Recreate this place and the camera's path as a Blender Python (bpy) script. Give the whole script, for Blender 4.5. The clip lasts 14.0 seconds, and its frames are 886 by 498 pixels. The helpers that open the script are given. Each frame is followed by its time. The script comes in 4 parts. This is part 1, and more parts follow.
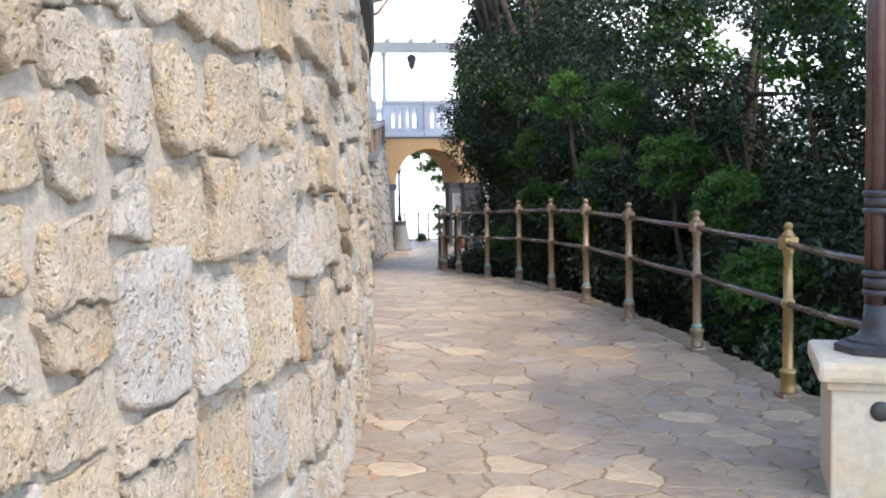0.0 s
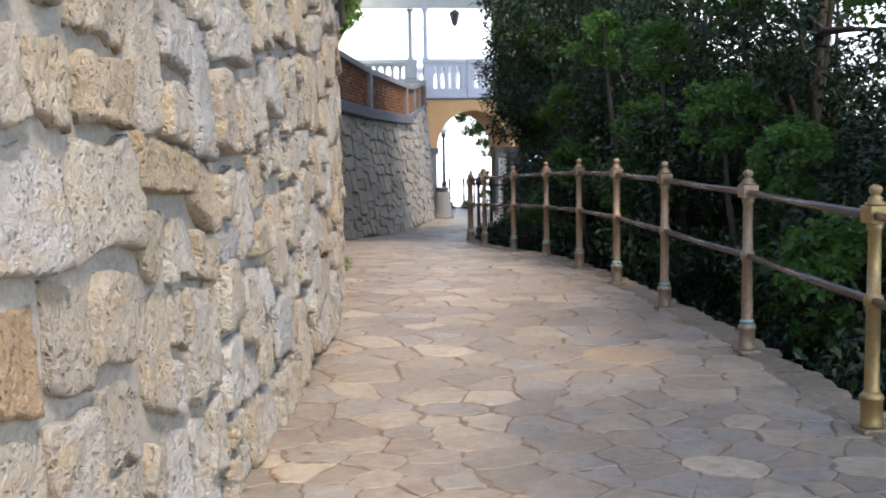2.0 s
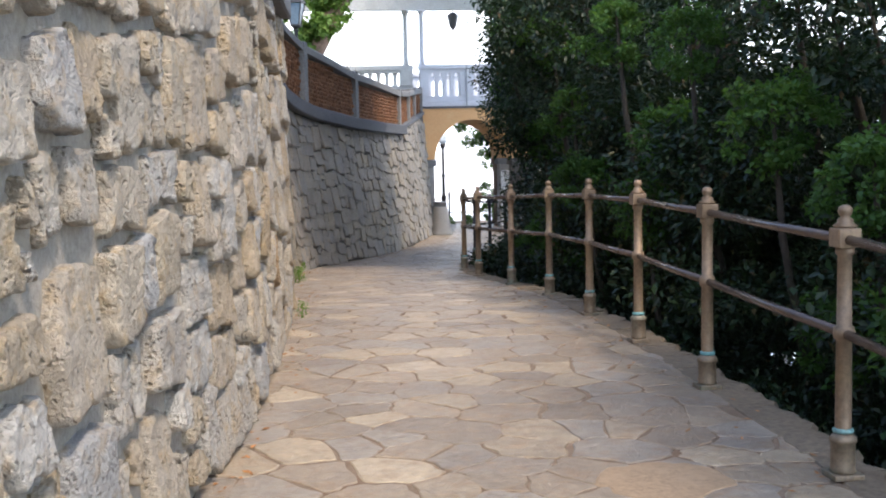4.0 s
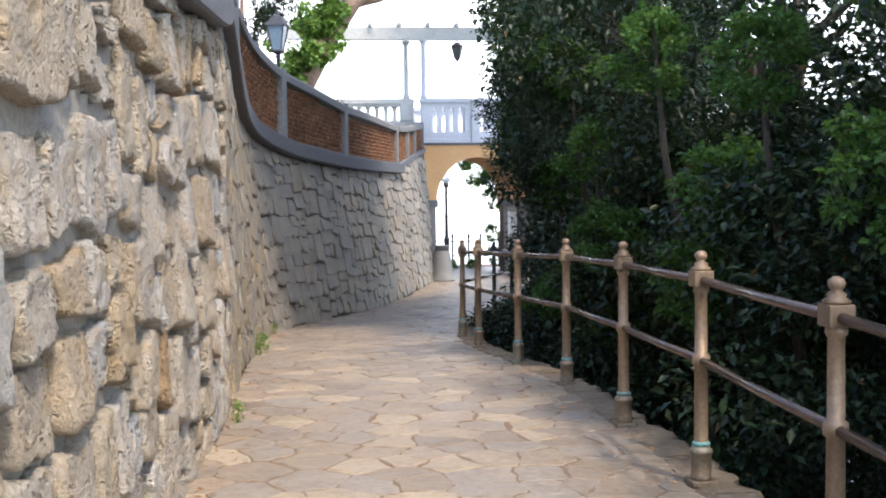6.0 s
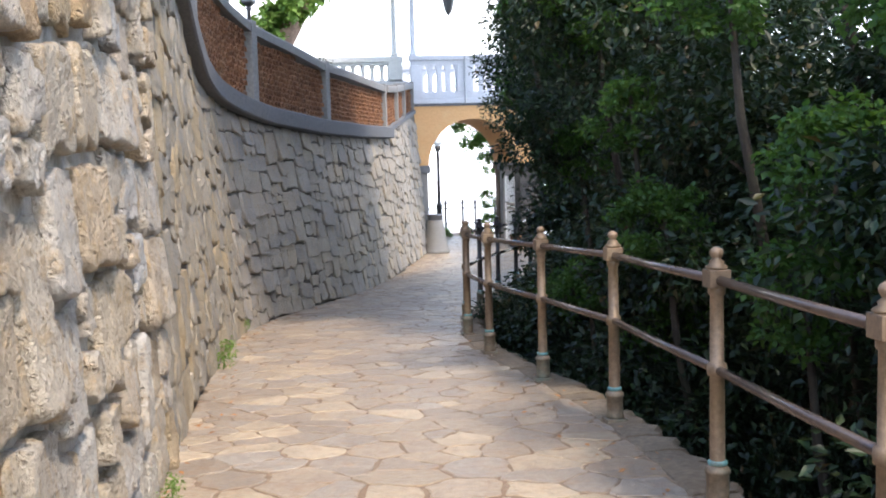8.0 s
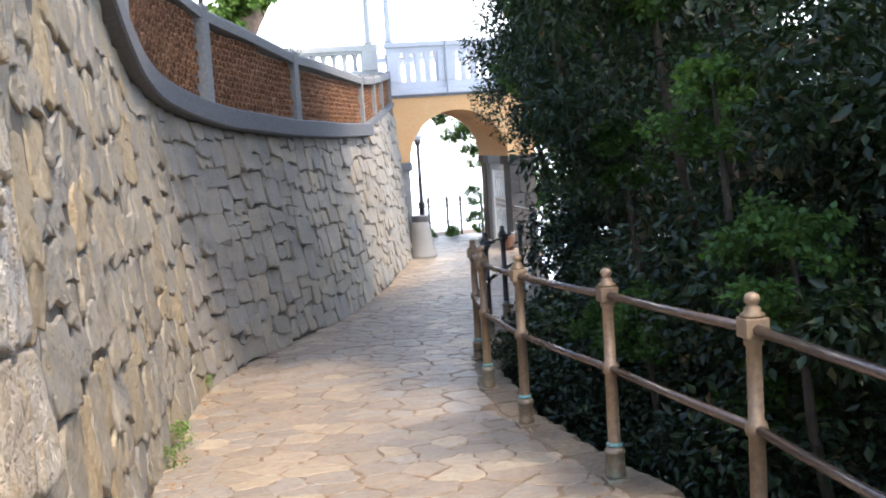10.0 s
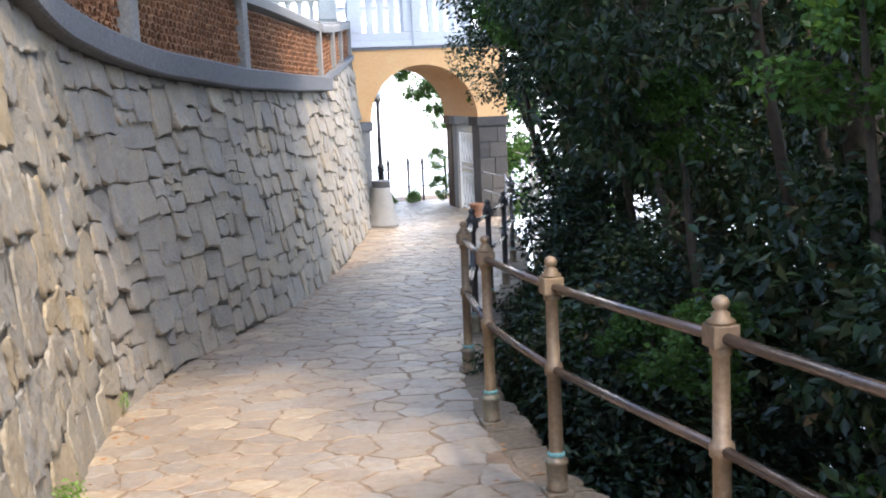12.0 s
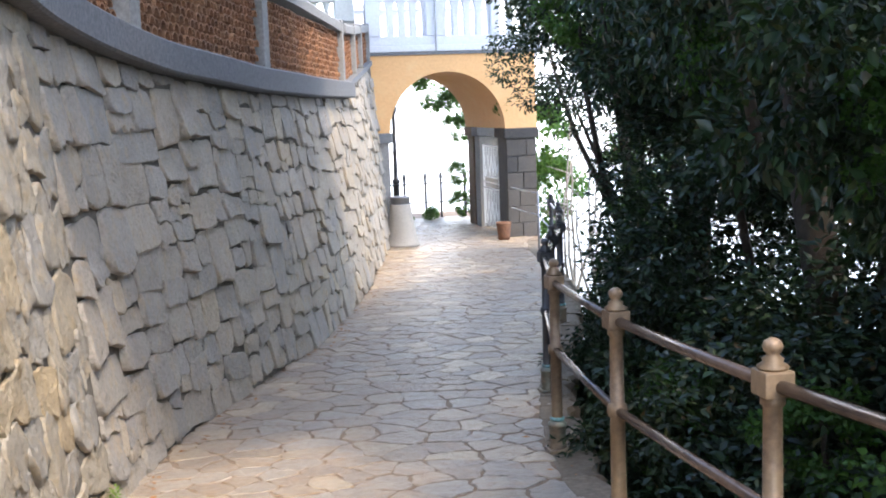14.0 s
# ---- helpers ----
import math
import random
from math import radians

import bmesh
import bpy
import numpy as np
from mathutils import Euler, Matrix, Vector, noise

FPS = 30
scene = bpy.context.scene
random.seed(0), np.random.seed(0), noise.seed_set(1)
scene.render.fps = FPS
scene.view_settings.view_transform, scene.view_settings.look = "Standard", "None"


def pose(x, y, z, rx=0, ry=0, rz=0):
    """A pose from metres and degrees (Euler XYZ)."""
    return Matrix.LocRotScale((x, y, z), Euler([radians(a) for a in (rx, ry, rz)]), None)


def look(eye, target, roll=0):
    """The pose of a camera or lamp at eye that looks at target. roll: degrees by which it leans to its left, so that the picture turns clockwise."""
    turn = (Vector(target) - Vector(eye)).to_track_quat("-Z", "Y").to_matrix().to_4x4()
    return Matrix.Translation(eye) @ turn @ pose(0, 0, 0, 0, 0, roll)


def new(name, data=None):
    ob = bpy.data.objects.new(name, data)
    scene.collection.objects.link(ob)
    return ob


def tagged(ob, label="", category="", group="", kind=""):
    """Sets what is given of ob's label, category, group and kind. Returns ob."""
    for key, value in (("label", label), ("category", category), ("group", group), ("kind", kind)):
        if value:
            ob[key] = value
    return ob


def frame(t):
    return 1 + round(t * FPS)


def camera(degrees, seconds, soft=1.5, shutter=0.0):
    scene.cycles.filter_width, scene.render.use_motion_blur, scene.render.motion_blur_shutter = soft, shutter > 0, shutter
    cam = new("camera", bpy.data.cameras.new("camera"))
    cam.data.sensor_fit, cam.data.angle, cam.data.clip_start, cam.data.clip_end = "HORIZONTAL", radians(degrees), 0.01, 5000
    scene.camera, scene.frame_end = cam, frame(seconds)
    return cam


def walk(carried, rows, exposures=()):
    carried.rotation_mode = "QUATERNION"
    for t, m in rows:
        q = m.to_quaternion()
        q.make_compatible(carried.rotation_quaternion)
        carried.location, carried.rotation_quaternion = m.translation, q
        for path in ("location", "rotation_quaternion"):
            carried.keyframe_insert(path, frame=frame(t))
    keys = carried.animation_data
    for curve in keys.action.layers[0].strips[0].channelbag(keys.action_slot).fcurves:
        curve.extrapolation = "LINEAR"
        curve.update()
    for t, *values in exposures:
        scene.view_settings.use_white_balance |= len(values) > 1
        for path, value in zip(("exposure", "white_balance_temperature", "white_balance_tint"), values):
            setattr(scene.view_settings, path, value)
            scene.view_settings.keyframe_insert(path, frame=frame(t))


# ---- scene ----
cam = camera(43.0, 14.0, 1.9)
PATH = [
    (0, (0.265, 0.372, 1.501), (0.651, 2.33, 1.371), -0.9),
    (0.5, (0.538, 0.775, 1.421), (0.917, 2.732, 1.257), -0.9),
    (1, (0.847, 1.188, 1.387), (1.175, 3.152, 1.191), -1.6),
    (1.5, (1.043, 1.729, 1.369), (1.342, 3.693, 1.14), -1.6),
    (2, (1.215, 2.299, 1.379), (1.491, 4.271, 1.193), -0.9),
    (2.5, (1.375, 2.814, 1.404), (1.65, 4.788, 1.239), -0.5),
    (2.7, (1.42, 3.025, 1.404), (1.703, 4.998, 1.24), -0.7),
    (4.8, (2.037, 5.532, 1.468), (2.292, 7.508, 1.296), -1.4),
    (5, (2.092, 5.783, 1.475), (2.348, 7.761, 1.319), -1.4),
    (5.5, (2.164, 6.363, 1.506), (2.422, 8.342, 1.375), -0.7),
    (6, (2.259, 6.915, 1.534), (2.512, 8.896, 1.429), -0.7),
    (6.5, (2.317, 7.457, 1.573), (2.575, 9.439, 1.484), -0.7),
    (7, (2.38, 7.94, 1.586), (2.643, 9.921, 1.493), -1.0),
    (7.2, (2.396, 8.133, 1.595), (2.665, 10.111, 1.482), -0.9),
    (9.3, (2.483, 10.713, 1.78), (2.756, 12.684, 1.58), -3.5),
    (9.5, (2.511, 10.967, 1.799), (2.79, 12.941, 1.635), -3.8),
    (10, (2.497, 11.431, 1.81), (2.81, 13.397, 1.611), -3.7),
    (10.5, (2.53, 11.993, 1.801), (2.876, 13.947, 1.555), -3.6),
    (11, (2.581, 12.554, 1.792), (2.95, 14.501, 1.52), -3.2),
    (11.5, (2.591, 13.074, 1.799), (2.98, 15.016, 1.517), -2.8),
    (12, (2.612, 13.618, 1.777), (3.006, 15.56, 1.504), -2.5),
    (12.5, (2.573, 14.146, 1.773), (2.974, 16.086, 1.502), -2.3),
    (13, (2.563, 14.641, 1.735), (2.959, 16.584, 1.477), -2.1),
    (13.5, (2.534, 15.085, 1.728), (2.93, 17.029, 1.474), -2.1),
    (14, (2.508, 15.52, 1.732), (2.905, 17.464, 1.481), -2.1),
]
walk(cam, [(t, look(eye, target, roll)) for t, eye, target, roll in PATH], [(0.0, 1.95), (2.7, 1.68), (6.5, 2.08), (10.0, 2.42), (14.0, 2.7)])

# ---- light ----
world = bpy.data.worlds.new("sky")
scene.world = world
world.use_nodes = True
wn = world.node_tree.nodes
sky = wn.new("ShaderNodeTexSky")
sky.sky_type = "NISHITA"
sky.sun_disc = False
SUN_EL, SUN_AZ = radians(55), radians(156)
sky.sun_elevation, sky.sun_rotation = SUN_EL, SUN_AZ
sky.air_density, sky.dust_density, sky.ozone_density = 1.0, 1.5, 1.0
world.node_tree.links.new(sky.outputs[0], wn["Background"].inputs[0])
wn["Background"].inputs[1].default_value = 0.15
sun_data = bpy.data.lights.new("sun", "SUN")
sun_data.energy, sun_data.angle, sun_data.color = 1.0, radians(5.0), (1.0, 0.865, 0.715)
sun = new("sun", sun_data)
to_sun = Vector((math.sin(SUN_AZ) * math.cos(SUN_EL), math.cos(SUN_AZ) * math.cos(SUN_EL), math.sin(SUN_EL)))
sun.matrix_world = look(to_sun * 60, (0, 0, 0))


# ---- materials ----
def mat_nodes(name, rough=0.8, metal=0.0):
    m = bpy.data.materials.new(name)
    m.use_nodes = True
    nt = m.node_tree
    b = nt.nodes["Principled BSDF"]
    b.inputs["Roughness"].default_value = rough
    b.inputs["Metallic"].default_value = metal
    return m, nt, b


def add(nt, kind, **inputs):
    n = nt.nodes.new(kind)
    for k, v in inputs.items():
        n.inputs[k.replace("_", " ")].default_value = v
    return n


def noise_tex(nt, scale, detail=6.0, rough=0.6, stretch=(1, 1, 1)):
    g = nt.nodes.new("ShaderNodeNewGeometry")
    mp = add(nt, "ShaderNodeMapping", Scale=stretch)
    nt.links.new(g.outputs["Position"], mp.inputs["Vector"])
    n = add(nt, "ShaderNodeTexNoise", Scale=scale, Detail=detail, Roughness=rough)
    nt.links.new(mp.outputs[0], n.inputs["Vector"])
    return n.outputs["Fac"]


def ramp(nt, fac, stops):
    r = nt.nodes.new("ShaderNodeValToRGB")
    els = r.color_ramp.elements
    while len(els) < len(stops):
        els.new(0.5)
    for e, (p, c) in zip(els, stops):
        e.position, e.color = p, (*c, 1) if len(c) == 3 else c
    nt.links.new(fac, r.inputs[0])
    return r.outputs["Color"]


def mix(nt, fac, a, b, mode="MIX"):
    n = nt.nodes.new("ShaderNodeMix")
    n.data_type, n.blend_type = "RGBA", mode
    for sock, v in ((n.inputs[0], fac), (n.inputs[6], a), (n.inputs[7], b)):
        if isinstance(v, (int, float)):
            sock.default_value = v
        elif isinstance(v, tuple):
            sock.default_value = (*v, 1)
        else:
            nt.links.new(v, sock)
    return n.outputs[2]


def math_node(nt, op, a, b):
    n = nt.nodes.new("ShaderNodeMath")
    n.operation = op
    for sock, v in zip(n.inputs, (a, b)):
        if isinstance(v, (int, float)):
            sock.default_value = v
        else:
            nt.links.new(v, sock)
    return n.outputs[0]


def piece_random(nt):
    o = nt.nodes.new("ShaderNodeObjectInfo")
    g = nt.nodes.new("ShaderNodeNewGeometry")
    return math_node(nt, "FRACT", math_node(nt, "ADD", o.outputs["Random"], g.outputs["Random Per Island"]), 0.0)


def bump(nt, b, height, strength=0.5, distance=0.02):
    n = add(nt, "ShaderNodeBump", Strength=strength, Distance=distance)
    nt.links.new(height, n.inputs["Height"])
    nt.links.new(n.outputs[0], b.inputs["Normal"])


def stone_material(name, tones, grain=28.0, pits=0.6, stain=(0.55, 0.36, 0.16), stain_amount=0.45, rough=0.85, distance=0.02, pitting=0.5):
    """Weathered limestone: a tone for each stone, rust and lichen stains, clustered pits darkened by dirt and
    painted-in shade.
    """
    m, nt, b = mat_nodes(name, rough)
    base = ramp(nt, piece_random(nt), tones)
    big = noise_tex(nt, 2.6, 4)
    fine = noise_tex(nt, grain * 1.6, 8, 0.68)
    mid = noise_tex(nt, 9.0, 6, 0.65)
    rust = ramp(nt, mid, [(0.5, (0, 0, 0)), (0.68, (1, 1, 1))])
    c = mix(nt, math_node(nt, "MULTIPLY", rust, stain_amount), base, stain)
    # pits: cells of a wandering pattern, only where a coarser noise lets them cluster
    g = nt.nodes.new("ShaderNodeNewGeometry")
    w = add(nt, "ShaderNodeTexNoise", Scale=grain * 0.8, Detail=3.0)
    nt.links.new(g.outputs["Position"], w.inputs["Vector"])
    v = add(nt, "ShaderNodeTexVoronoi", Scale=grain * 1.3)
    nt.links.new(mix(nt, 0.045, g.outputs["Position"], w.outputs["Color"], "ADD"), v.inputs["Vector"])
    hole = ramp(nt, v.outputs["Distance"], [(0.14, (1, 1, 1)), (0.42, (0, 0, 0))])
    where = ramp(nt, noise_tex(nt, grain * 0.38, 5, 0.7), [(0.44, (0, 0, 0)), (0.6, (1, 1, 1))])
    hole = math_node(nt, "MULTIPLY", math_node(nt, "MULTIPLY", hole, where), pitting)
    # occlusion shade painted into the pits together with brown dirt
    c = mix(nt, hole, c, mix(nt, 0.72, c, (0.13, 0.10, 0.07)))
    c = mix(nt, 0.7, c, ramp(nt, fine, [(0.28, (0.6, 0.58, 0.55)), (0.5, (0.98, 0.98, 0.97)), (0.72, (1.22, 1.21, 1.18))]), "MULTIPLY")
    c = mix(nt, 0.5, c, ramp(nt, big, [(0.3, (0.68, 0.68, 0.70)), (0.7, (1.12, 1.1, 1.05))]), "MULTIPLY")
    nt.links.new(c, b.inputs["Base Color"])
    h = math_node(nt, "ADD", math_node(nt, "MULTIPLY", fine, 0.9), math_node(nt, "MULTIPLY", mid, 1.5))
    h = math_node(nt, "ADD", h, math_node(nt, "MULTIPLY", noise_tex(nt, grain * 0.75, 6, 0.7, (1, 1, 0.6)), 1.3))
    h = math_node(nt, "SUBTRACT", h, math_node(nt, "MULTIPLY", hole, pits))
    bump(nt, b, h, 0.9, distance)
    return m


def plain_material(name, color, rough=0.7, metal=0.0, grain=30.0, spread=0.35, worn=None, worn_amount=0.5, relief=0.004, random_tone=0.0):
    m, nt, b = mat_nodes(name, rough, metal)
    fine = noise_tex(nt, grain, 7, 0.65)
    big = noise_tex(nt, grain * 0.12, 4)
    lo, hi = 1 - spread, 1 + spread * 0.5
    c = mix(nt, 1.0, color, ramp(nt, fine, [(0.3, (lo, lo, lo)), (0.7, (hi, hi, hi))]), "MULTIPLY")
    if worn:
        c = mix(nt, math_node(nt, "MULTIPLY", ramp(nt, big, [(0.5, (0, 0, 0)), (0.68, (1, 1, 1))]), worn_amount), c, worn)
    if random_tone:
        t = piece_random(nt)
        c = mix(nt, 1.0, c, ramp(nt, t, [(0, (1 - random_tone,) * 3), (1, (1 + random_tone,) * 3)]), "MULTIPLY")
    nt.links.new(c, b.inputs["Base Color"])
    bump(nt, b, fine, 0.5, relief)
    return m


M_RUBBLE = stone_material("pitted_limestone", [(0.0, (0.60, 0.55, 0.48)), (0.2, (0.60, 0.51, 0.385)), (0.42, (0.67, 0.645, 0.60)), (0.6, (0.58, 0.46, 0.32)), (0.78, (0.63, 0.58, 0.51)), (0.92, (0.54, 0.54, 0.54)), (0.985, (0.53, 0.42, 0.28)), (1.0, (0.52, 0.27, 0.12))], 30.0, 1.3, (0.60, 0.42, 0.21), 0.6, 0.92, 0.045, 0.65)
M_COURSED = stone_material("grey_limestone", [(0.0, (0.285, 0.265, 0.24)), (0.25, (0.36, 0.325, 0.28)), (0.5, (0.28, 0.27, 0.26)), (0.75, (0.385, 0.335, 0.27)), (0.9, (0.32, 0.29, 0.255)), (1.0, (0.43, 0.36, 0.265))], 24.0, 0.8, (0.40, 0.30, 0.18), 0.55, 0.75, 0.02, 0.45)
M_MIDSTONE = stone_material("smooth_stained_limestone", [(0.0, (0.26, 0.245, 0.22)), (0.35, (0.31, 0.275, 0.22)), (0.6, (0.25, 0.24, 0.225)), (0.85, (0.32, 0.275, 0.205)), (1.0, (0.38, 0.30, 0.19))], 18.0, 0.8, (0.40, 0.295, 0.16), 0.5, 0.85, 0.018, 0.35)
M_FLAG = stone_material("worn_flagstone", [(0.0, (0.37, 0.295, 0.215)), (0.25, (0.27, 0.215, 0.16)), (0.5, (0.32, 0.28, 0.235)), (0.7, (0.25, 0.20, 0.15)), (0.88, (0.38, 0.305, 0.215)), (1.0, (0.47, 0.385, 0.275))], 13.0, 0.5, (0.31, 0.20, 0.115), 0.6, 0.42, 0.014, 0.25)
M_MORTAR = plain_material("grey_mortar", (0.37, 0.335, 0.285), 0.95, 0, 40, 0.3, (0.43, 0.37, 0.28), 0.5, 0.025)
# shade between the stones is put into this mortar's dark colour
M_SHADEDMORTAR = plain_material("mortar_with_painted_joint_shade", (0.11, 0.10, 0.085), 0.95, 0, 40, 0.4, (0.14, 0.115, 0.085), 0.5, 0.02)
M_JOINT = plain_material("sandy_path_joint", (0.215, 0.155, 0.105), 0.9, 0, 45, 0.35, (0.16, 0.095, 0.055), 0.8, 0.006)
M_CONCRETE = plain_material("weathered_concrete", (0.15, 0.155, 0.165), 0.9, 0, 35, 0.4, (0.14, 0.14, 0.145), 0.6, 0.006)
M_POSTCONC = plain_material("pale_concrete", (0.23, 0.226, 0.22), 0.9, 0, 35, 0.35, (0.21, 0.205, 0.195), 0.5, 0.005)
M_TILE = plain_material("terracotta", (0.24, 0.112, 0.055), 0.85, 0, 30, 0.45, (0.28, 0.16, 0.09), 0.5, 0.005, 0.25)
M_WHITE = plain_material("white_painted_render", (0.53, 0.54, 0.58), 0.8, 0, 25, 0.12, (0.60, 0.60, 0.62), 0.35, 0.003)
M_PERGOLA = plain_material("grey_painted_concrete", (0.52, 0.52, 0.50), 0.85, 0, 25, 0.2, (0.40, 0.39, 0.37), 0.5, 0.004)
M_OCHRE = plain_material("ochre_render", (0.62, 0.36, 0.165), 0.9, 0, 20, 0.12, (0.62, 0.42, 0.22), 0.4, 0.003)
M_DARKSTONE = stone_material("dark_basalt_block", [(0.0, (0.045, 0.043, 0.043)), (0.5, (0.075, 0.068, 0.062)), (1.0, (0.05, 0.05, 0.055))], 20.0, 0.3, (0.10, 0.085, 0.065), 0.3, 0.9, 0.01)
M_BRONZE = plain_material("bronze_brown_paint", (0.25, 0.175, 0.115), 0.5, 0.3, 40, 0.35, (0.30, 0.22, 0.12), 0.5, 0.003, 0.22)
M_BRASS = plain_material("worn_brass_paint", (0.36, 0.25, 0.11), 0.42, 0.6, 40, 0.3, (0.30, 0.22, 0.10), 0.5, 0.003)
M_RAIL = plain_material("dark_polished_rail", (0.15, 0.115, 0.10), 0.26, 0.6, 40, 0.3, (0.20, 0.14, 0.09), 0.5, 0.002)
M_COLLAR = plain_material("verdigris_collar", (0.26, 0.20, 0.14), 0.5, 0.4, 40, 0.4, (0.17, 0.30, 0.26), 0.4, 0.003)
M_IRON = plain_material("dark_grey_iron", (0.07, 0.07, 0.075), 0.5, 0.5, 40, 0.3, (0.12, 0.10, 0.08), 0.4, 0.003)
M_LAMPIRON = plain_material("red_brown_lamp_iron", (0.13, 0.075, 0.06), 0.42, 0.4, 40, 0.3, (0.16, 0.13, 0.11), 0.5, 0.003)
M_PLINTH = plain_material("cream_stone_plinth", (0.56, 0.50, 0.39), 0.8, 0, 22, 0.2, (0.55, 0.40, 0.20), 0.45, 0.004)
M_STEEL = plain_material("galvanised_steel", (0.34, 0.35, 0.37), 0.4, 0.8, 40, 0.25, None, 0, 0.002)
M_GATE = plain_material("white_gate_paint", (0.72, 0.73, 0.72), 0.6, 0, 40, 0.12, None, 0, 0.002)
M_BARK = plain_material("dark_bark", (0.05, 0.038, 0.028), 0.95, 0, 22, 0.5, (0.06, 0.06, 0.035), 0.5, 0.02)
M_BARK2 = plain_material("brown_pine_bark", (0.33, 0.22, 0.16), 0.95, 0, 16, 0.5, (0.17, 0.11, 0.08), 0.5, 0.02)
M_SOIL = plain_material("dark_leafy_soil", (0.06, 0.055, 0.035), 1.0, 0, 6, 0.6, (0.05, 0.065, 0.03), 0.6, 0.05)
M_SEA = plain_material("pale_sea", (0.45, 0.50, 0.53), 0.3, 0, 0.8, 0.15, None, 0, 0.05)
M_PATCH = plain_material("sandy_mortar_patch", (0.32, 0.225, 0.14), 0.9, 0, 40, 0.3, (0.36, 0.26, 0.17), 0.5, 0.004)
M_DRYLEAF = plain_material("dry_leaf", (0.36, 0.17, 0.06), 0.8, 0, 50, 0.4, (0.25, 0.14, 0.06), 0.5, 0.001, 0.3)
M_KERB = plain_material("dirty_kerb_mortar", (0.19, 0.15, 0.105), 0.92, 0, 26, 0.45, (0.13, 0.095, 0.06), 0.7, 0.015, 0.15)
M_VERDIGRIS = plain_material("turquoise_paint_ring", (0.16, 0.36, 0.36), 0.6, 0.0, 60, 0.5, (0.25, 0.18, 0.12), 0.5, 0.002)
M_BINCONC = plain_material("beige_washed_concrete", (0.35, 0.32, 0.28), 0.9, 0, 40, 0.25, (0.38, 0.34, 0.28), 0.4, 0.006)
M_BROWNSTONE = plain_material("brown_damp_stone", (0.13, 0.085, 0.055), 0.9, 0, 20, 0.4, (0.09, 0.10, 0.05), 0.5, 0.01)
M_POT = plain_material("terracotta_pot", (0.17, 0.08, 0.045), 0.85, 0, 30, 0.45, (0.3, 0.17, 0.1), 0.4, 0.003)


def leaf_material(name, tones, rough=0.42, through_tone=(0.12, 0.22, 0.03), share=0.3):
    m, nt, b = mat_nodes(name, rough)
    c = ramp(nt, piece_random(nt), tones)
    c = mix(nt, 0.6, c, ramp(nt, noise_tex(nt, 1.6, 3), [(0.35, (0.55, 0.6, 0.55)), (0.65, (1.25, 1.2, 1.1))]), "MULTIPLY")
    nt.links.new(c, b.inputs["Base Color"])
    t = nt.nodes.new("ShaderNodeBsdfTranslucent")
    nt.links.new(mix(nt, 0.6, c, through_tone), t.inputs["Color"])
    b.inputs["Specular IOR Level"].default_value = 0.28
    s = nt.nodes.new("ShaderNodeMixShader")
    s.inputs[0].default_value = share
    nt.links.new(b.outputs[0], s.inputs[1])
    nt.links.new(t.outputs[0], s.inputs[2])
    nt.links.new(s.outputs[0], nt.nodes["Material Output"].inputs["Surface"])
    return m


M_LEAF = leaf_material("dark_evergreen_leaf", [(0.0, (0.009, 0.019, 0.011)), (0.5, (0.014, 0.028, 0.014)), (0.85, (0.023, 0.046, 0.019)), (0.97, (0.05, 0.065, 0.026)), (1.0, (0.10, 0.06, 0.027))], 0.4, (0.05, 0.11, 0.015), 0.13)
M_LEAF2 = leaf_material("fresh_green_leaf", [(0.0, (0.028, 0.068, 0.02)), (0.6, (0.044, 0.105, 0.027)), (1.0, (0.07, 0.145, 0.042))], 0.5, (0.2, 0.36, 0.05), 0.4)
M_IVY = leaf_material("bright_ivy_leaf", [(0.0, (0.10, 0.19, 0.04)), (0.6, (0.17, 0.29, 0.07)), (1.0, (0.23, 0.34, 0.09))], 0.5, (0.25, 0.40, 0.06), 0.35)


def glass_material():
    m, nt, b = mat_nodes("frosted_lamp_glass", 0.35)
    b.inputs["Base Color"].default_value = (0.75, 0.78, 0.8, 1)
    b.inputs["Transmission Weight"].default_value = 0.45
    return m


M_GLASS = glass_material()
M_PANE = plain_material("dull_blue_lantern_glass", (0.20, 0.27, 0.34), 0.15, 0, 30, 0.2, None, 0, 0.001)


# ---- mesh tools ----
def mesh_of(name, verts, faces, material, smooth=False):
    me = bpy.data.meshes.new(name)
    me.from_pydata([tuple(v) for v in verts], [], faces)
    me.materials.append(material)
    if smooth:
        me.polygons.foreach_set("use_smooth", [True] * len(me.polygons))
    me.update()
    return me


def put(name, mesh, parent=None, label="", m=None):
    ob = new(name, mesh)
    if parent:
        ob.parent = parent
    if m is not None:
        ob.matrix_basis = m
    return tagged(ob, label)


def part(name, bm, material, parent=None, label="", smooth=False, m=None):
    me = bpy.data.meshes.new(name)
    bm.to_mesh(me)
    bm.free()
    me.materials.append(material)
    if smooth:
        me.polygons.foreach_set("use_smooth", [True] * len(me.polygons))
    return put(name, me, parent, label, m)


def thing(name, label, category, at=(0, 0, 0), group="", kind="", turn=0.0):
    ob = new(name)
    ob.empty_display_size = 0.1
    ob.matrix_basis = pose(*at, 0, 0, turn)
    return tagged(ob, label, category, group, kind)


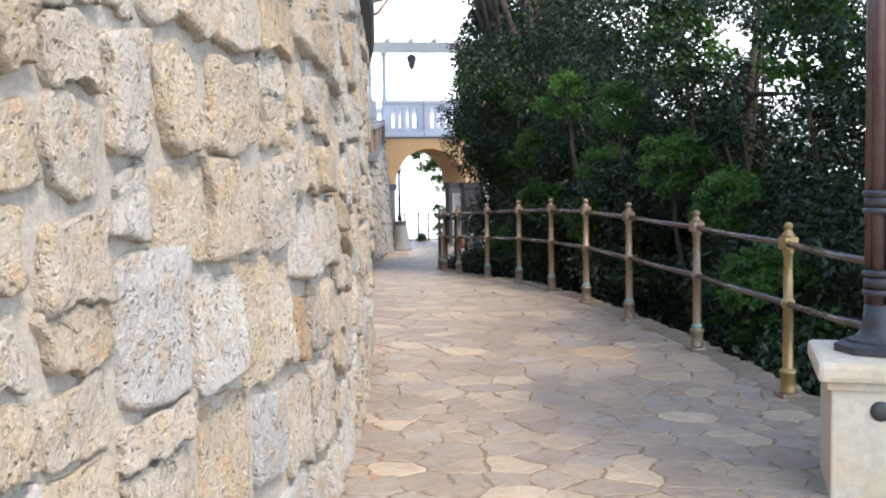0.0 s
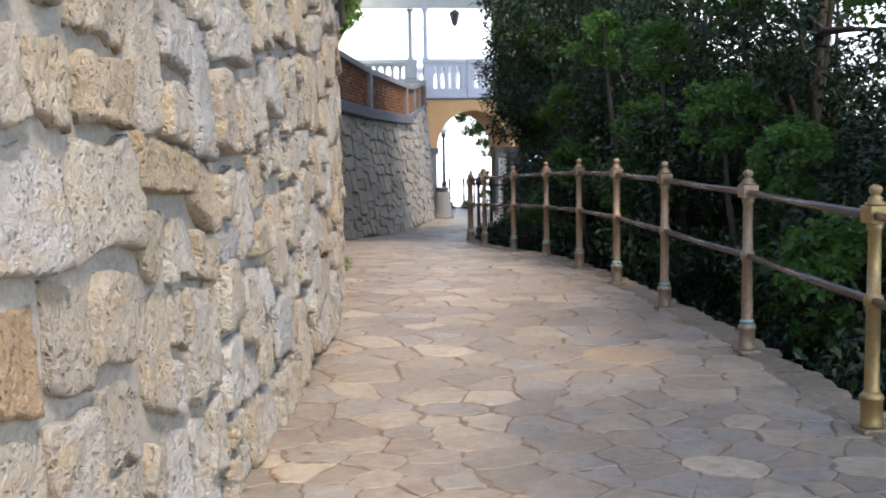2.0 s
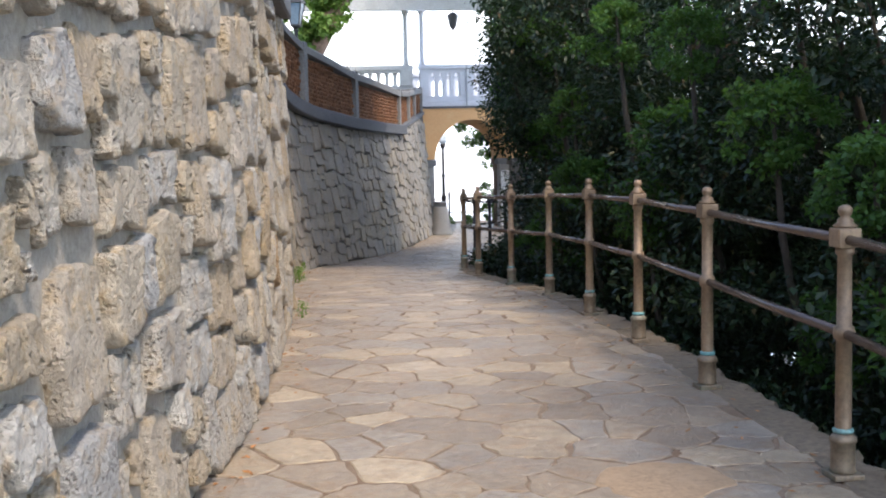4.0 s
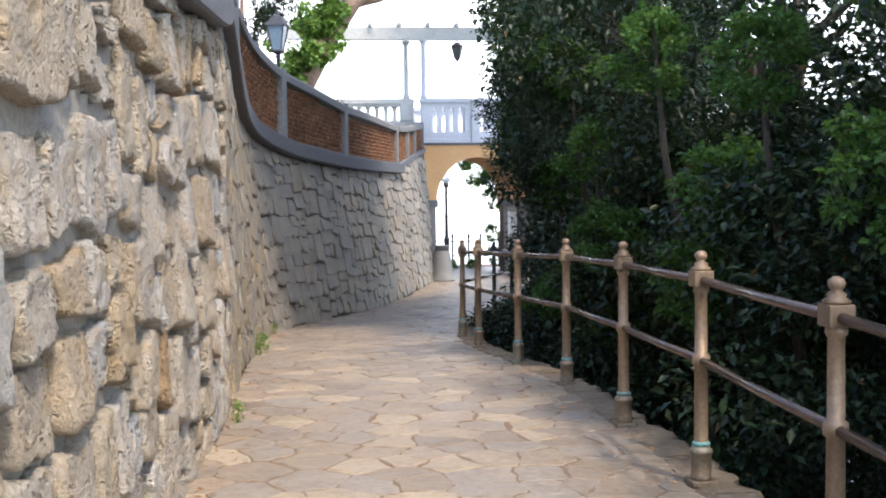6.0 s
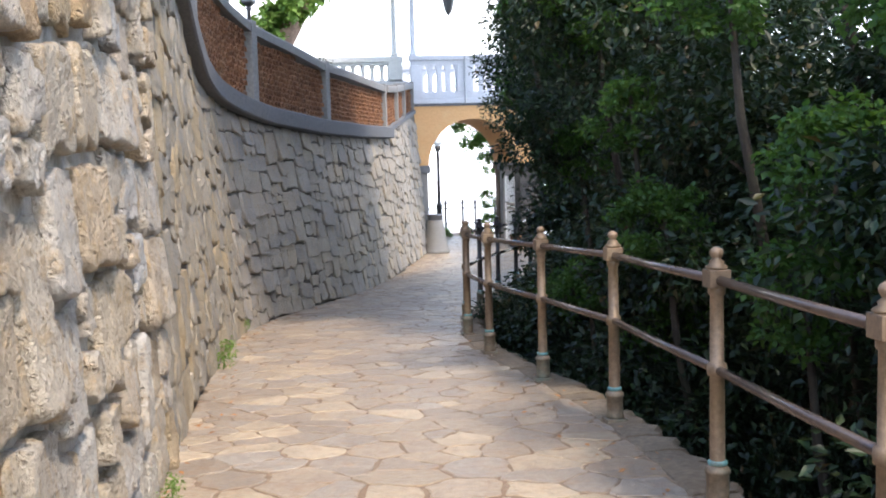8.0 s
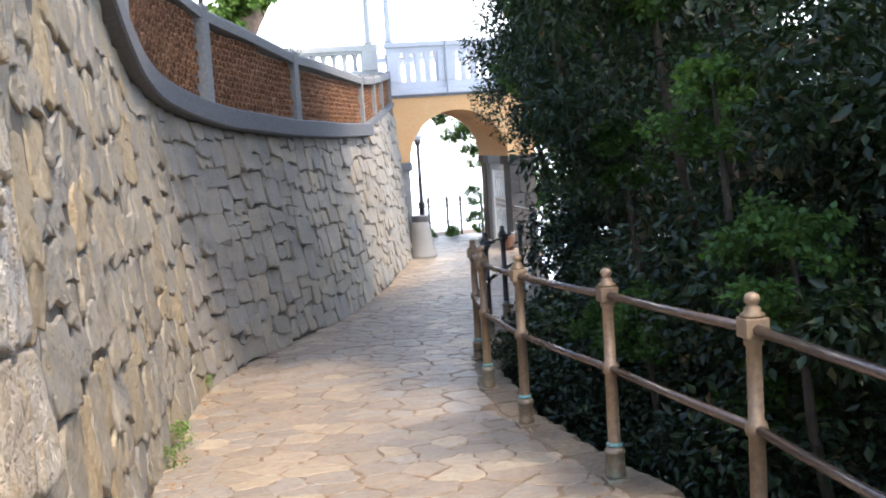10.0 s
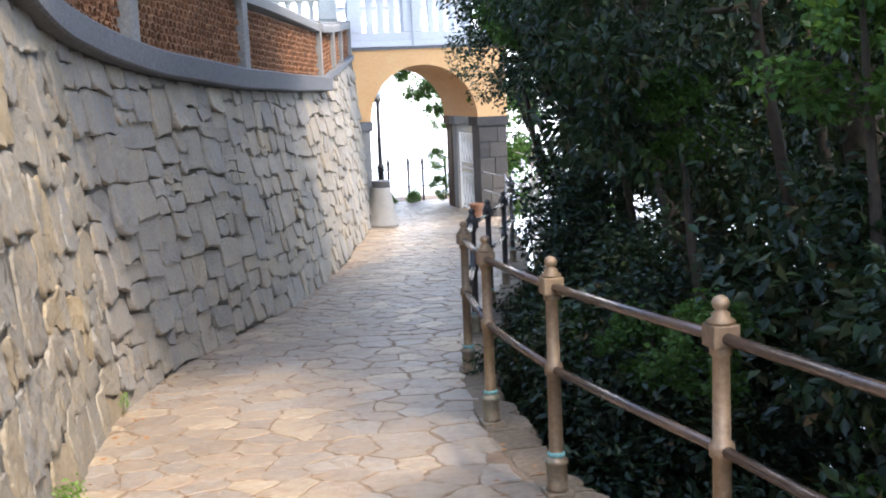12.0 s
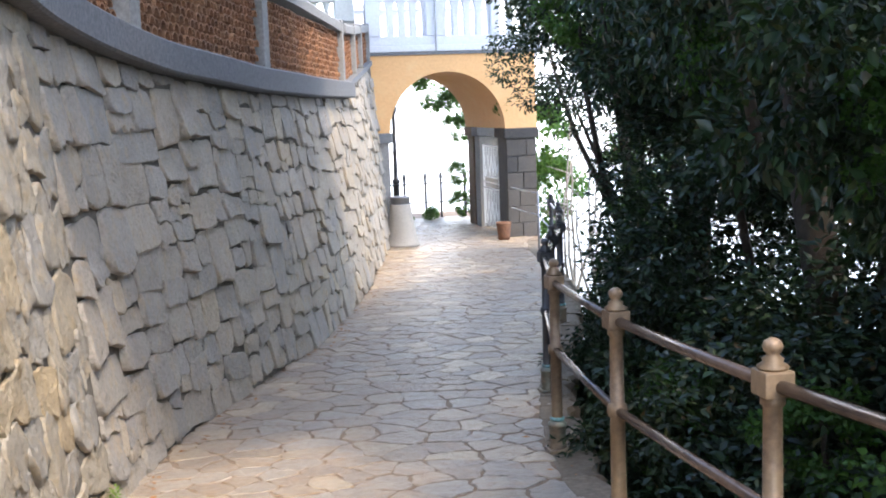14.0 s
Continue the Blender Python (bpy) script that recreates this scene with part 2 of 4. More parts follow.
def box(bm, x0, x1, y0, y1, z0, z1, bevel=0.0):
    g = bmesh.ops.create_cube(bm, size=1, matrix=Matrix.Translation(((x0 + x1) / 2, (y0 + y1) / 2, (z0 + z1) / 2)) @ Matrix.Diagonal((x1 - x0, y1 - y0, z1 - z0, 1)))
    if bevel:
        es = list({e for v in g["verts"] for e in v.link_edges})
        bmesh.ops.bevel(bm, geom=es, offset=bevel, segments=2, affect="EDGES", profile=0.6)
    return bm


def boxed(*a, **k):
    return box(bmesh.new(), *a, **k)


def lathe(profile, sides=14, at=(0, 0, 0), bm=None, turn=0.0):
    bm = bm or bmesh.new()
    rings = []
    for r, z in profile:
        rings.append([bm.verts.new((at[0] + r * math.cos(turn + 2 * math.pi * k / sides), at[1] + r * math.sin(turn + 2 * math.pi * k / sides), at[2] + z)) for k in range(sides)])
    for a, b in zip(rings, rings[1:]):
        for k in range(sides):
            bm.faces.new((a[k], a[(k + 1) % sides], b[(k + 1) % sides], b[k]))
    bm.faces.new(rings[0][::-1])
    bm.faces.new(rings[-1])
    return bm


def tube(points, radii, sides=8, bm=None):
    bm = bm or bmesh.new()
    pts = [Vector(p) for p in points]
    rings = []
    for i, p in enumerate(pts):
        d = (pts[min(i + 1, len(pts) - 1)] - pts[max(i - 1, 0)]).normalized()
        u = d.orthogonal().normalized() if abs(d.z) > 0.9 else d.cross(Vector((0, 0, 1))).normalized()
        v = d.cross(u)
        r = radii[i] if isinstance(radii, (list, tuple)) else radii
        rings.append([bm.verts.new(p + r * (math.cos(2 * math.pi * k / sides) * u + math.sin(2 * math.pi * k / sides) * v)) for k in range(sides)])
    for a, b in zip(rings, rings[1:]):
        best = min(range(sides), key=lambda o: sum((a[k].co - b[(k + o) % sides].co).length for k in range(0, sides, 2)))
        for k in range(sides):
            bm.faces.new((a[k], a[(k + 1) % sides], b[(k + 1 + best) % sides], b[(k + best) % sides]))
    bm.faces.new(rings[0][::-1])
    bm.faces.new(rings[-1])
    bmesh.ops.recalc_face_normals(bm, faces=bm.faces)
    return bm


def sweep(centres, sides_at, section, closed_ends=True):
    """A band: section is a list of (out, up) offsets laid at each centre along its sideways direction."""
    verts, faces, n = [], [], len(section)
    for c, s in zip(centres, sides_at):
        for o, u in section:
            verts.append((c[0] + s[0] * o, c[1] + s[1] * o, c[2] + u))
    for i in range(len(centres) - 1):
        for k in range(n):
            a, b = i * n + k, i * n + (k + 1) % n
            faces.append((a, b, b + n, a + n))
    if closed_ends:
        faces.append(tuple(range(n))[::-1])
        faces.append(tuple(range((len(centres) - 1) * n, len(centres) * n)))
    return verts, faces


# ---- the plan ----
GROUND_Y = [-12, 0, 7, 10.4, 12, 13.6, 15.2, 17, 18.5, 20, 21.65, 26, 31, 37, 60]
GROUND_Z = [0, 0, 0.02, 0.08, 0.09, 0.07, 0.02, -0.07, -0.12, -0.19, -0.30, -0.52, -0.73, -0.92, -1.05]
_gy = np.linspace(-14, 62, 1521)
_gz = np.convolve(np.pad(np.interp(_gy, GROUND_Y, GROUND_Z), 20, "edge"), np.ones(41) / 41, "valid")


def gz(y):
    return float(np.interp(y, _gy, _gz))


FOOT = [(-6.5, -2.6), (-4.6, -0.8), (-3.0, 0.5), (-1.75, 1.6), (-0.85, 2.5), (-0.3, 3.2), (0.04, 3.87), (0.36, 4.53), (0.58, 5.08), (0.77, 5.72), (1.08, 7.5), (1.37, 9.3), (1.57, 11), (1.67, 13), (1.72, 15), (1.76, 18), (1.85, 20.7), (2.03, 22.1), (2.38, 23.4), (2.74, 24.4), (3.35, 26.2), (3.76, 27.6), (4.68, 31.15)]
KERB = [(1.6, -6), (2.4, -2), (3.1, 1.5), (3.72, 4.2), (3.92, 5.9), (4.0, 7), (4.2, 8.9), (4.26, 10.5), (4.33, 12.1), (4.37, 13.6), (4.43, 15.2), (4.38, 17), (4.25, 18.5), (4.3, 20), (4.55, 21.65), (4.95, 23.2), (5.5, 24.8), (6.15, 26.6), (6.9, 29), (7.6, 31.8), (8.15, 34.5), (8.6, 36.2), (9.0, 37.2)]


def spline(pts, step=0.05):
    p = np.array(pts, float)
    p = np.vstack([2 * p[0] - p[1], p, 2 * p[-1] - p[-2]])
    out = []
    for i in range(1, len(p) - 2):
        n = max(2, int(np.hypot(*(p[i + 1] - p[i])) / step))
        for k in range(n):
            t = k / n
            out.append(0.5 * (2 * p[i] + (p[i + 1] - p[i - 1]) * t + (2 * p[i - 1] - 5 * p[i] + 4 * p[i + 1] - p[i + 2]) * t**2 + (3 * p[i] - p[i - 1] - 3 * p[i + 1] + p[i + 2]) * t**3))
    out.append(p[-2])
    return np.array(out)


class Line:
    """A ground line by arc length, with its direction to the right of travel."""

    def __init__(self, pts):
        self.p = np.array(pts, float)
        self.s = np.r_[0, np.cumsum(np.hypot(*np.diff(self.p, axis=0).T))]
        self.length = self.s[-1]
        d = np.gradient(self.p, axis=0)
        d /= np.hypot(*d.T)[:, None]
        self.n = np.stack([d[:, 1], -d[:, 0]], 1)

    def at(self, s):
        return np.array([np.interp(s, self.s, self.p[:, 0]), np.interp(s, self.s, self.p[:, 1])])

    def side(self, s):
        v = np.array([np.interp(s, self.s, self.n[:, 0]), np.interp(s, self.s, self.n[:, 1])])
        return v / np.hypot(*v)

    def of_y(self, y):
        return float(np.interp(y, self.p[:, 1], self.s))


MAIN = Line(spline(FOOT))
END = Line(np.array([4.62, 31.2]) + np.linspace(0, 1, 60)[:, None] * np.array([1.25, 6.0]))
EDGE = Line(spline(KERB, 0.1))
BATTER = 0.1


def batter(y):
    """How far the wall leans back per metre of height: upright at the bend, leaning further on."""
    return float(np.interp(y, [14.0, 20.5, 31.16, 31.18], [0.0, BATTER, BATTER, 0.065]))

# underside of the coping along the wall
COPE_Y = [-4, 5, 8.7, 10.5, 12.4, 14, 15.2, 16.4, 17.6, 18.5, 19.0, 19.5, 20.7, 21.3, 22.5, 23.5, 25.6, 28, 31.3]
COPE_Z = [2.8, 2.8, 2.74, 2.63, 2.46, 2.56, 2.72, 2.95, 3.06, 2.98, 2.82, 2.64, 2.36, 2.26, 2.13, 2.03, 1.92, 1.89, 1.90]
_cy = np.linspace(-4, 31.3, 700)
_cz = np.convolve(np.pad(np.interp(_cy, COPE_Y, COPE_Z), 6, "edge"), np.ones(13) / 13, "valid")


def cope(y):
    return float(np.interp(y, _cy, _cz))


def end_cope(y):
    return float(np.interp(y, [31, 37.2], [2.0, 2.56]))


def wall_point(line, s, h, out):
    p, n = line.at(s), line.side(s)
    q = p + n * (out - batter(p[1]) * h)
    return (q[0], q[1], gz(p[1]) + h)


def wall_height(line, s):
    y = line.at(s)[1]
    return (cope(y) if line is MAIN else end_cope(y)) - gz(y)


# ---- structure ----
def wall_body(name, line, s0, s1, thick, label, material):
    ss = np.arange(s0, s1 + 0.01, 0.3)
    ss[-1] = s1
    verts, faces, rows = [], [], 7
    for s in ss:
        hgt = wall_height(line, s) + 0.03
        for k in range(rows):
            verts.append(wall_point(line, s, -0.3 + (hgt + 0.3) * k / (rows - 1), 0.0))
        p, n = line.at(s), line.side(s)
        for h in (hgt, -0.3):
            q = p - n * (thick + BATTER * 2.7)
            verts.append((q[0], q[1], gz(p[1]) + h))
    n = rows + 2
    for i in range(len(ss) - 1):
        for k in range(n):
            a, b = i * n + k, i * n + (k + 1) % n
            faces.append((a, b, b + n, a + n))
    faces += [tuple(range(n))[::-1], tuple(range((len(ss) - 1) * n, len(ss) * n))]
    return tagged(put(name, mesh_of(name, verts, faces, material)), label, "wall", kind="structure")


S_SPLIT = MAIN.of_y(15.2)
wall_near = wall_body("wall_near", MAIN, 0.0, S_SPLIT, 0.5, "curved rubble limestone retaining wall with grey mortar", M_MORTAR)
wall_far = wall_body("wall_far", MAIN, S_SPLIT, MAIN.length, 0.5, "grey coursed stone retaining wall beside the path", M_SHADEDMORTAR)
wall_end = wall_body("wall_end", END, 0.0, END.length, 0.4, "grey coursed stone wall running to the arch", M_SHADEDMORTAR)


def path_body():
    verts, faces = [], []
    ys = np.arange(-6, 44.01, 0.4)
    for y in ys:
        if y < 31:
            xl = float(np.interp(y, MAIN.p[:, 1], MAIN.p[:, 0])) - 0.25
        else:
            xl = float(np.interp(y, END.p[:, 1], END.p[:, 0])) - 0.3
        if y < -2.6:
            xl = -6.5
        xr = float(np.interp(y, EDGE.p[:, 1], EDGE.p[:, 0])) if y < 37.2 else 9.0
        xr -= 0.07
        z = gz(y) - 0.004
        for k in range(6):
            verts.append((xl + (xr - xl) * k / 5, y, z))
        verts += [(xr, y, z - 0.5), (xl, y, z - 0.5)]
    for i in range(len(ys) - 1):
        for k in range(8):
            a, b = i * 8 + k, i * 8 + (k + 1) % 8
            faces.append((b, a, a + 8, b + 8))
    faces += [tuple(range(8)), tuple(range((len(ys) - 1) * 8, len(ys) * 8))[::-1]]
    return tagged(put("path", mesh_of("path", verts, faces, M_JOINT)), "crazy-paved path of worn beige flagstones", "path", kind="structure")


path = path_body()


def terrain():
    """One sheet: terrace behind the wall, a drop beyond the railing, then down under the sea."""
    verts, faces = [], []
    ys = np.r_[-900, -200, -60, -20, np.arange(-8, 46, 0.8), 50, 70, 200, 900]
    for y in ys:
        yc = min(max(y, -2.5), 37.2)
        xl = float(np.interp(yc, MAIN.p[:, 1], MAIN.p[:, 0])) if yc < 31 else float(np.interp(yc, END.p[:, 1], END.p[:, 0]))
        top = (cope(yc) if yc < 31.2 else end_cope(yc)) + 0.1
        xr = float(np.interp(yc, EDGE.p[:, 1], EDGE.p[:, 0]))
        if y > 43.5:
            top, drop = -6.0, -7.0
            base = -6.0
        else:
            base, drop = gz(yc) - 0.42, gz(yc) - 2.2
        row = [(-900, top), (-60, top), (-15, top), (xl - 1.4, top), (xl - 0.62, top - 0.02), (xl - 0.5, base), (xr - 0.25, base), (xr - 0.05, base - 0.1), (xr + 0.15, drop), (xr + 1.5, drop - 1.2), (xr + 5, drop - 4), (xr + 14, -11), (xr + 40, -14), (900, -14)]
        for k, (x, z) in enumerate(row):
            if 7 < k < 12:
                z += 0.35 * noise.noise(Vector((x * 0.7, y * 0.7, 3)))
                x += 0.25 * noise.noise(Vector((x * 0.9, y * 0.9, 9)))
            verts.append((x, y, z))
    n = 14
    for i in range(len(ys) - 1):
        for k in range(n - 1):
            a = i * n + k
            faces.append((a, a + 1, a + n + 1, a + n))
    return tagged(put("ground", mesh_of("ground", verts, faces, M_SOIL)), "dark leafy soil of the hillside above the sea", "ground", kind="structure")


terrain()
sea = boxed(-3000, 3000, -3000, 3000, -10.4, -9.4)
tagged(part("water", sea, M_SEA), "pale glittering sea far below the path", "sea", kind="structure")


def glow_sheet():
    """Glowing sheet added as the bright hazy sky over the sea, far beyond the bridge."""
    m, nt, b = mat_nodes("glowing_white_backdrop", 1.0)
    b.inputs["Base Color"].default_value = (0.8, 0.8, 0.8, 1)
    b.inputs["Emission Color"].default_value = (0.94, 0.97, 1.0, 1)
    b.inputs["Emission Strength"].default_value = 0.4
    verts, faces = [], []
    for k in range(25):
        a = radians(-40 + 5 * k)
        verts += [(5 + 240 * math.sin(a), 10 + 240 * math.cos(a), -12), (5 + 240 * math.sin(a), 10 + 240 * math.cos(a), 75)]
    faces = [(2 * k, 2 * k + 2, 2 * k + 3, 2 * k + 1) for k in range(24)]
    tagged(put("backdrop", mesh_of("backdrop", verts, faces, m)), "glowing white backdrop for the bright sky above the distant sea", "sky", kind="structure")


glow_sheet()


def coping(name, line, s0, s1, zfun, label, section):
    ss = np.arange(s0, s1, 0.12)
    ss = np.r_[ss, s1]
    cs, sides = [], []
    for s in ss:
        p, n = line.at(s), line.side(s)
        z = zfun(p[1])
        q = p - n * batter(p[1]) * (z - gz(p[1]))
        cs.append((q[0], q[1], z))
        sides.append(n)
    v, f = sweep(cs, sides, section)
    return tagged(put(name, mesh_of(name, v, f, M_CONCRETE)), label, "coping", kind="structure")


SEC = [(0.11, 0.0), (0.13, 0.015), (0.13, 0.2), (0.115, 0.215), (-0.35, 0.215), (-0.35, 0.0)]
coping("trim_coping", MAIN, 0.0, MAIN.length + 0.02, cope, "weathered grey concrete coping on the stone wall", SEC)
coping("trim_coping_end", END, 0.0, END.length - 0.05, end_cope, "grey concrete coping rising to the bridge", [(0.03, 0.0), (0.045, 0.012), (0.045, 0.1), (-0.3, 0.1), (-0.3, 0.0)])


# ---- bridge with arch ----
BX0, BX1, BY0, BY1 = 5.55, 8.93, 37.2, 40.7
AX0, AX1, SPRING, FLOOR = 5.98, 8.28, 1.26, -0.95
DECK = 2.80
bridge = thing("arched_bridge", "ochre footbridge over a round arch with white balustrade", "bridge", (0, 0, 0), kind="structure")


def arch_wall(x0, x1, ax0, ax1, spring, zlow, ztop, y0, y1):
    """The part of a wall above an arched opening, through from y0 to y1."""
    cx, r, n = (ax0 + ax1) / 2, (ax1 - ax0) / 2, 28
    line = [(x0, zlow), (ax0, zlow), (ax0, spring)]
    line += [(cx - r * math.cos(math.pi * k / n), spring + r * math.sin(math.pi * k / n)) for k in range(1, n)]
    line += [(ax1, spring), (ax1, zlow), (x1, zlow)]
    verts, faces = [], []
    for y in (y0, y1):
        for x, z in line:
            verts.append((x, y, z))
        for x, z in line:
            verts.append((min(max(x, x0), x1), y, ztop))
    m, t = len(line), 2 * len(line)
    for i in range(m - 1):
        faces.append((i, i + 1, m + i + 1, m + i))
        faces.append((t + i + 1, t + i, t + m + i, t + m + i + 1))
        faces.append((i + 1, i, t + i, t + i + 1))
        faces.append((m + i, m + i + 1, t + m + i + 1, t + m + i))
    faces += [(0, m, t + m, t), (m - 1, t + m - 1, t + 2 * m - 1, 2 * m - 1)]
    return verts, faces


v, f = arch_wall(BX0, AX1 + 0.0, AX0, AX1 - 0.0, SPRING, SPRING, DECK, BY0, BY1)
put("vault", mesh_of("vault", v, f, M_OCHRE), bridge, "ochre rendered round arch")
# side arch towards the garden stair
cy0, cy1 = 37.95, 40.0
n = 18
vs, fs = [], []
line = [(BY0, SPRING), (cy0, SPRING)] + [((cy0 + cy1) / 2 - (cy1 - cy0) / 2 * math.cos(math.pi * k / n), SPRING + 0.9 * math.sin(math.pi * k / n)) for k in range(1, n)] + [(cy1, SPRING), (BY1, SPRING)]
for x in (AX1 + 0.002, BX1):
    vs += [(x, y, z) for y, z in line] + [(x, y, DECK) for y, z in line]
m_, t_ = len(line), 2 * len(line)
for i in range(m_ - 1):
    fs += [(i, m_ + i, m_ + i + 1, i + 1), (t_ + i, t_ + i + 1, t_ + m_ + i + 1, t_ + m_ + i), (i, i + 1, t_ + i + 1, t_ + i), (m_ + i, t_ + m_ + i, t_ + m_ + i + 1, m_ + i + 1)]
fs += [(0, t_, t_ + m_, m_), (m_ - 1, 2 * m_ - 1, t_ + 2 * m_ - 1, t_ + m_ - 1)]
put("side_wall", mesh_of("side_wall", vs, fs, M_OCHRE), bridge, "ochre rendered side wall with an arch")


def pier(name, x0, x1, y0, y1, material, label):
    p = part(name, boxed(x0, x1, y0, y1, FLOOR - 0.3, SPRING - 0.2, bevel=0.015), material, bridge, label)
    part("pier_cap", boxed(x0 - 0.06, x1 + 0.06, y0 - 0.06, y1 + 0.06, SPRING - 0.198, SPRING - 0.003, bevel=0.02), material if material in (M_DARKSTONE, M_BROWNSTONE) else M_CONCRETE, p, "moulded stone cap")
    return p


pier("pier", 5.56, AX0 - 0.03, BY0 + 0.02, BY1 - 0.02, M_POSTCONC, "pale stone pier")
front_pier = pier("pier", AX1 + 0.03, BX1 - 0.03, BY0 + 0.03, cy0 - 0.02, M_DARKSTONE, "dark stone block pier")
rng = random.Random(12)
z = FLOOR - 0.02
for row in range(6):
    h = (SPRING - 0.2 - FLOOR) / 6 - 0.006
    x0, x1 = AX1 + 0.02, BX1 - 0.02
    cut = x0 + (x1 - x0) * rng.uniform(0.3, 0.7)
    for a, b in ((x0, cut - 0.006), (cut + 0.006, x1)):
        part("stone_block", boxed(a, b, BY0 + 0.008 - rng.uniform(0, 0.012), BY0 + 0.2, z + 0.01, z + h, bevel=0.014), M_DARKSTONE, front_pier)
    z += h + 0.006
pier("pier", AX1 + 0.03, BX1 - 0.03, cy1 - 0.45, cy1 - 0.01, M_POSTCONC, "pale stone pier overgrown with ivy")
pier("pier", AX1 + 0.031, BX1 - 0.031, cy1 + 0.12, BY1 - 0.03, M_BROWNSTONE, "dark brown damp stone pier")
part("deck_slab", boxed(BX0 - 0.02, BX1 + 0.1, BY0 - 0.07, BY1 + 0.07, DECK + 0.002, DECK + 0.13, bevel=0.02), M_WHITE, bridge, "white projecting cornice slab")
part("deck_drip", boxed(BX0 - 0.01, BX1 + 0.1, BY0 - 0.045, BY0 - 0.002, DECK - 0.06, DECK, bevel=0.01), M_CONCRETE, bridge, "grey drip moulding")


def parapet(y0, y1, x0, x1, material, posts, gap0=0.33, gap1=0.98, rail=0.22, spacing=0.22, rounded=False):
    """A balustrade wall: bottom and top courses, solid pedestals, flat balusters between them."""
    zb = DECK + 0.13
    part("parapet_base", boxed(x0, x1, y0, y1, zb + 0.001, zb + 0.17, bevel=0.012), material, bridge)
    part("parapet_rail", boxed(x0 - 0.03, x1 + 0.03, y0 - 0.05, y1 + 0.05, zb + 0.95, zb + 1.07, bevel=0.02), material, bridge)
    part("parapet_frieze", boxed(x0, x1, y0 + 0.01, y1 - 0.01, zb + 0.83, zb + 0.949), material, bridge)
    edges = [x0] + [e for p in posts for e in p] + [x1]
    for a, b in posts:
        part("pedestal", boxed(a, b, y0 - 0.025, y1 + 0.025, zb + 0.171, zb + 0.829, bevel=0.012), material, bridge)
    for a, b in zip(edges[::2], edges[1::2]):
        k = max(1, round((b - a) / spacing))
        for i in range(k + 1):
            c = a + (b - a) * i / k
            w = 0.058 if 0 < i < k else 0.04
            lo, hi = max(a, c - w), min(b, c + w)
            bm = bmesh.new()
            prof = [(lo, zb + 0.171), (hi, zb + 0.171), (hi, zb + 0.7), (min(b, hi + 0.035), zb + 0.829), (max(a, lo - 0.035), zb + 0.829), (lo, zb + 0.7)]
            va = [bm.verts.new((x, y0 + 0.03, z)) for x, z in prof]
            vb = [bm.verts.new((x, y1 - 0.03, z)) for x, z in prof]
            bm.faces.new(va)
            bm.faces.new(vb[::-1])
            for q in range(6):
                bm.faces.new((va[q], vb[q], vb[(q + 1) % 6], va[(q + 1) % 6]))
            bmesh.ops.recalc_face_normals(bm, faces=bm.faces)
            part("baluster", bm, material, bridge)


parapet(BY0 - 0.02, BY0 + 0.16, 5.58, 8.95, M_WHITE, [(5.58, 5.84), (6.75, 7.12), (8.05, 8.2), (8.7, 8.95)])
parapet(BY1 - 0.16, BY1 + 0.02, 5.58, 8.95, M_WHITE, [(5.58, 5.84), (6.75, 7.12), (8.0, 8.3), (8.7, 8.95)])
part("downpipe", lathe([(0.02, 0), (0.02, 1.16)], 8, (6.94, BY0 - 0.075, DECK + 0.01)), M_STEEL, bridge, "grey downpipe")
# terrace balustrade that runs on beside the bridge
side = thing("terrace_balustrade", "grey painted balustrade with arched openings on the terrace", "balustrade", (0, 0, 0))
for nm, args in (("rail", (2.2, 5.42, 37.42, 37.7, 3.87, 4.01)), ("base", (2.2, 5.42, 37.45, 37.67, 2.6, 3.42)), ("frieze", (2.2, 5.05, 37.46, 37.66, 3.80, 3.868)), ("pedestal", (5.04, 5.40, 37.4, 37.72, 3.422, 3.868))):
    part(nm, boxed(*args, bevel=0.012), M_PERGOLA, side)
for k in range(12):
    x = 2.25 + 0.24 * k
    part("baluster", lathe([(0.075, 0), (0.05, 0.05), (0.045, 0.25), (0.075, 0.37)], 8, (x, 37.56, 3.424)), M_PERGOLA, side)
part("wall", boxed(2.0, 5.54, 37.5, 37.9, -0.6, 2.598), M_CONCRETE, side)

# ---- pergola over the bridge ----
pergola = thing("pergola", "grey concrete pergola with slender columns and beams", "pergola", (0, 0, 0))


def column(x, y, z0, z1, material):
    h = z1 - z0
    c = part("column", lathe([(0.095, 0), (0.095, 0.05), (0.075, 0.07), (0.085, 0.1), (0.068, 0.13), (0.066, h * 0.5), (0.058, h - 0.2), (0.07, h - 0.18), (0.06, h - 0.15), (0.085, h - 0.06), (0.11, h - 0.05), (0.11, h)], 14, (x, y, z0)), material, pergola, "slender tapered column", True)
    return c


column(5.22, 37.56, 4.012, 5.57, M_PERGOLA)
column(5.66, 37.28, 4.002, 5.57, M_WHITE)
column(8.82, 37.28, 4.002, 5.57, M_WHITE)
for x0, x1, y in ((1.5, 9.2, 37.36),):
    part("beam", boxed(x0, x1, y - 0.1, y + 0.1, 5.572, 5.92, bevel=0.015), M_PERGOLA, pergola)
for k in range(10):
    x = 1.9 + 0.78 * k
    part("rafter", boxed(x - 0.05, x + 0.05, 37.12, 37.62, 5.922, 6.02, bevel=0.012), M_PERGOLA, pergola)


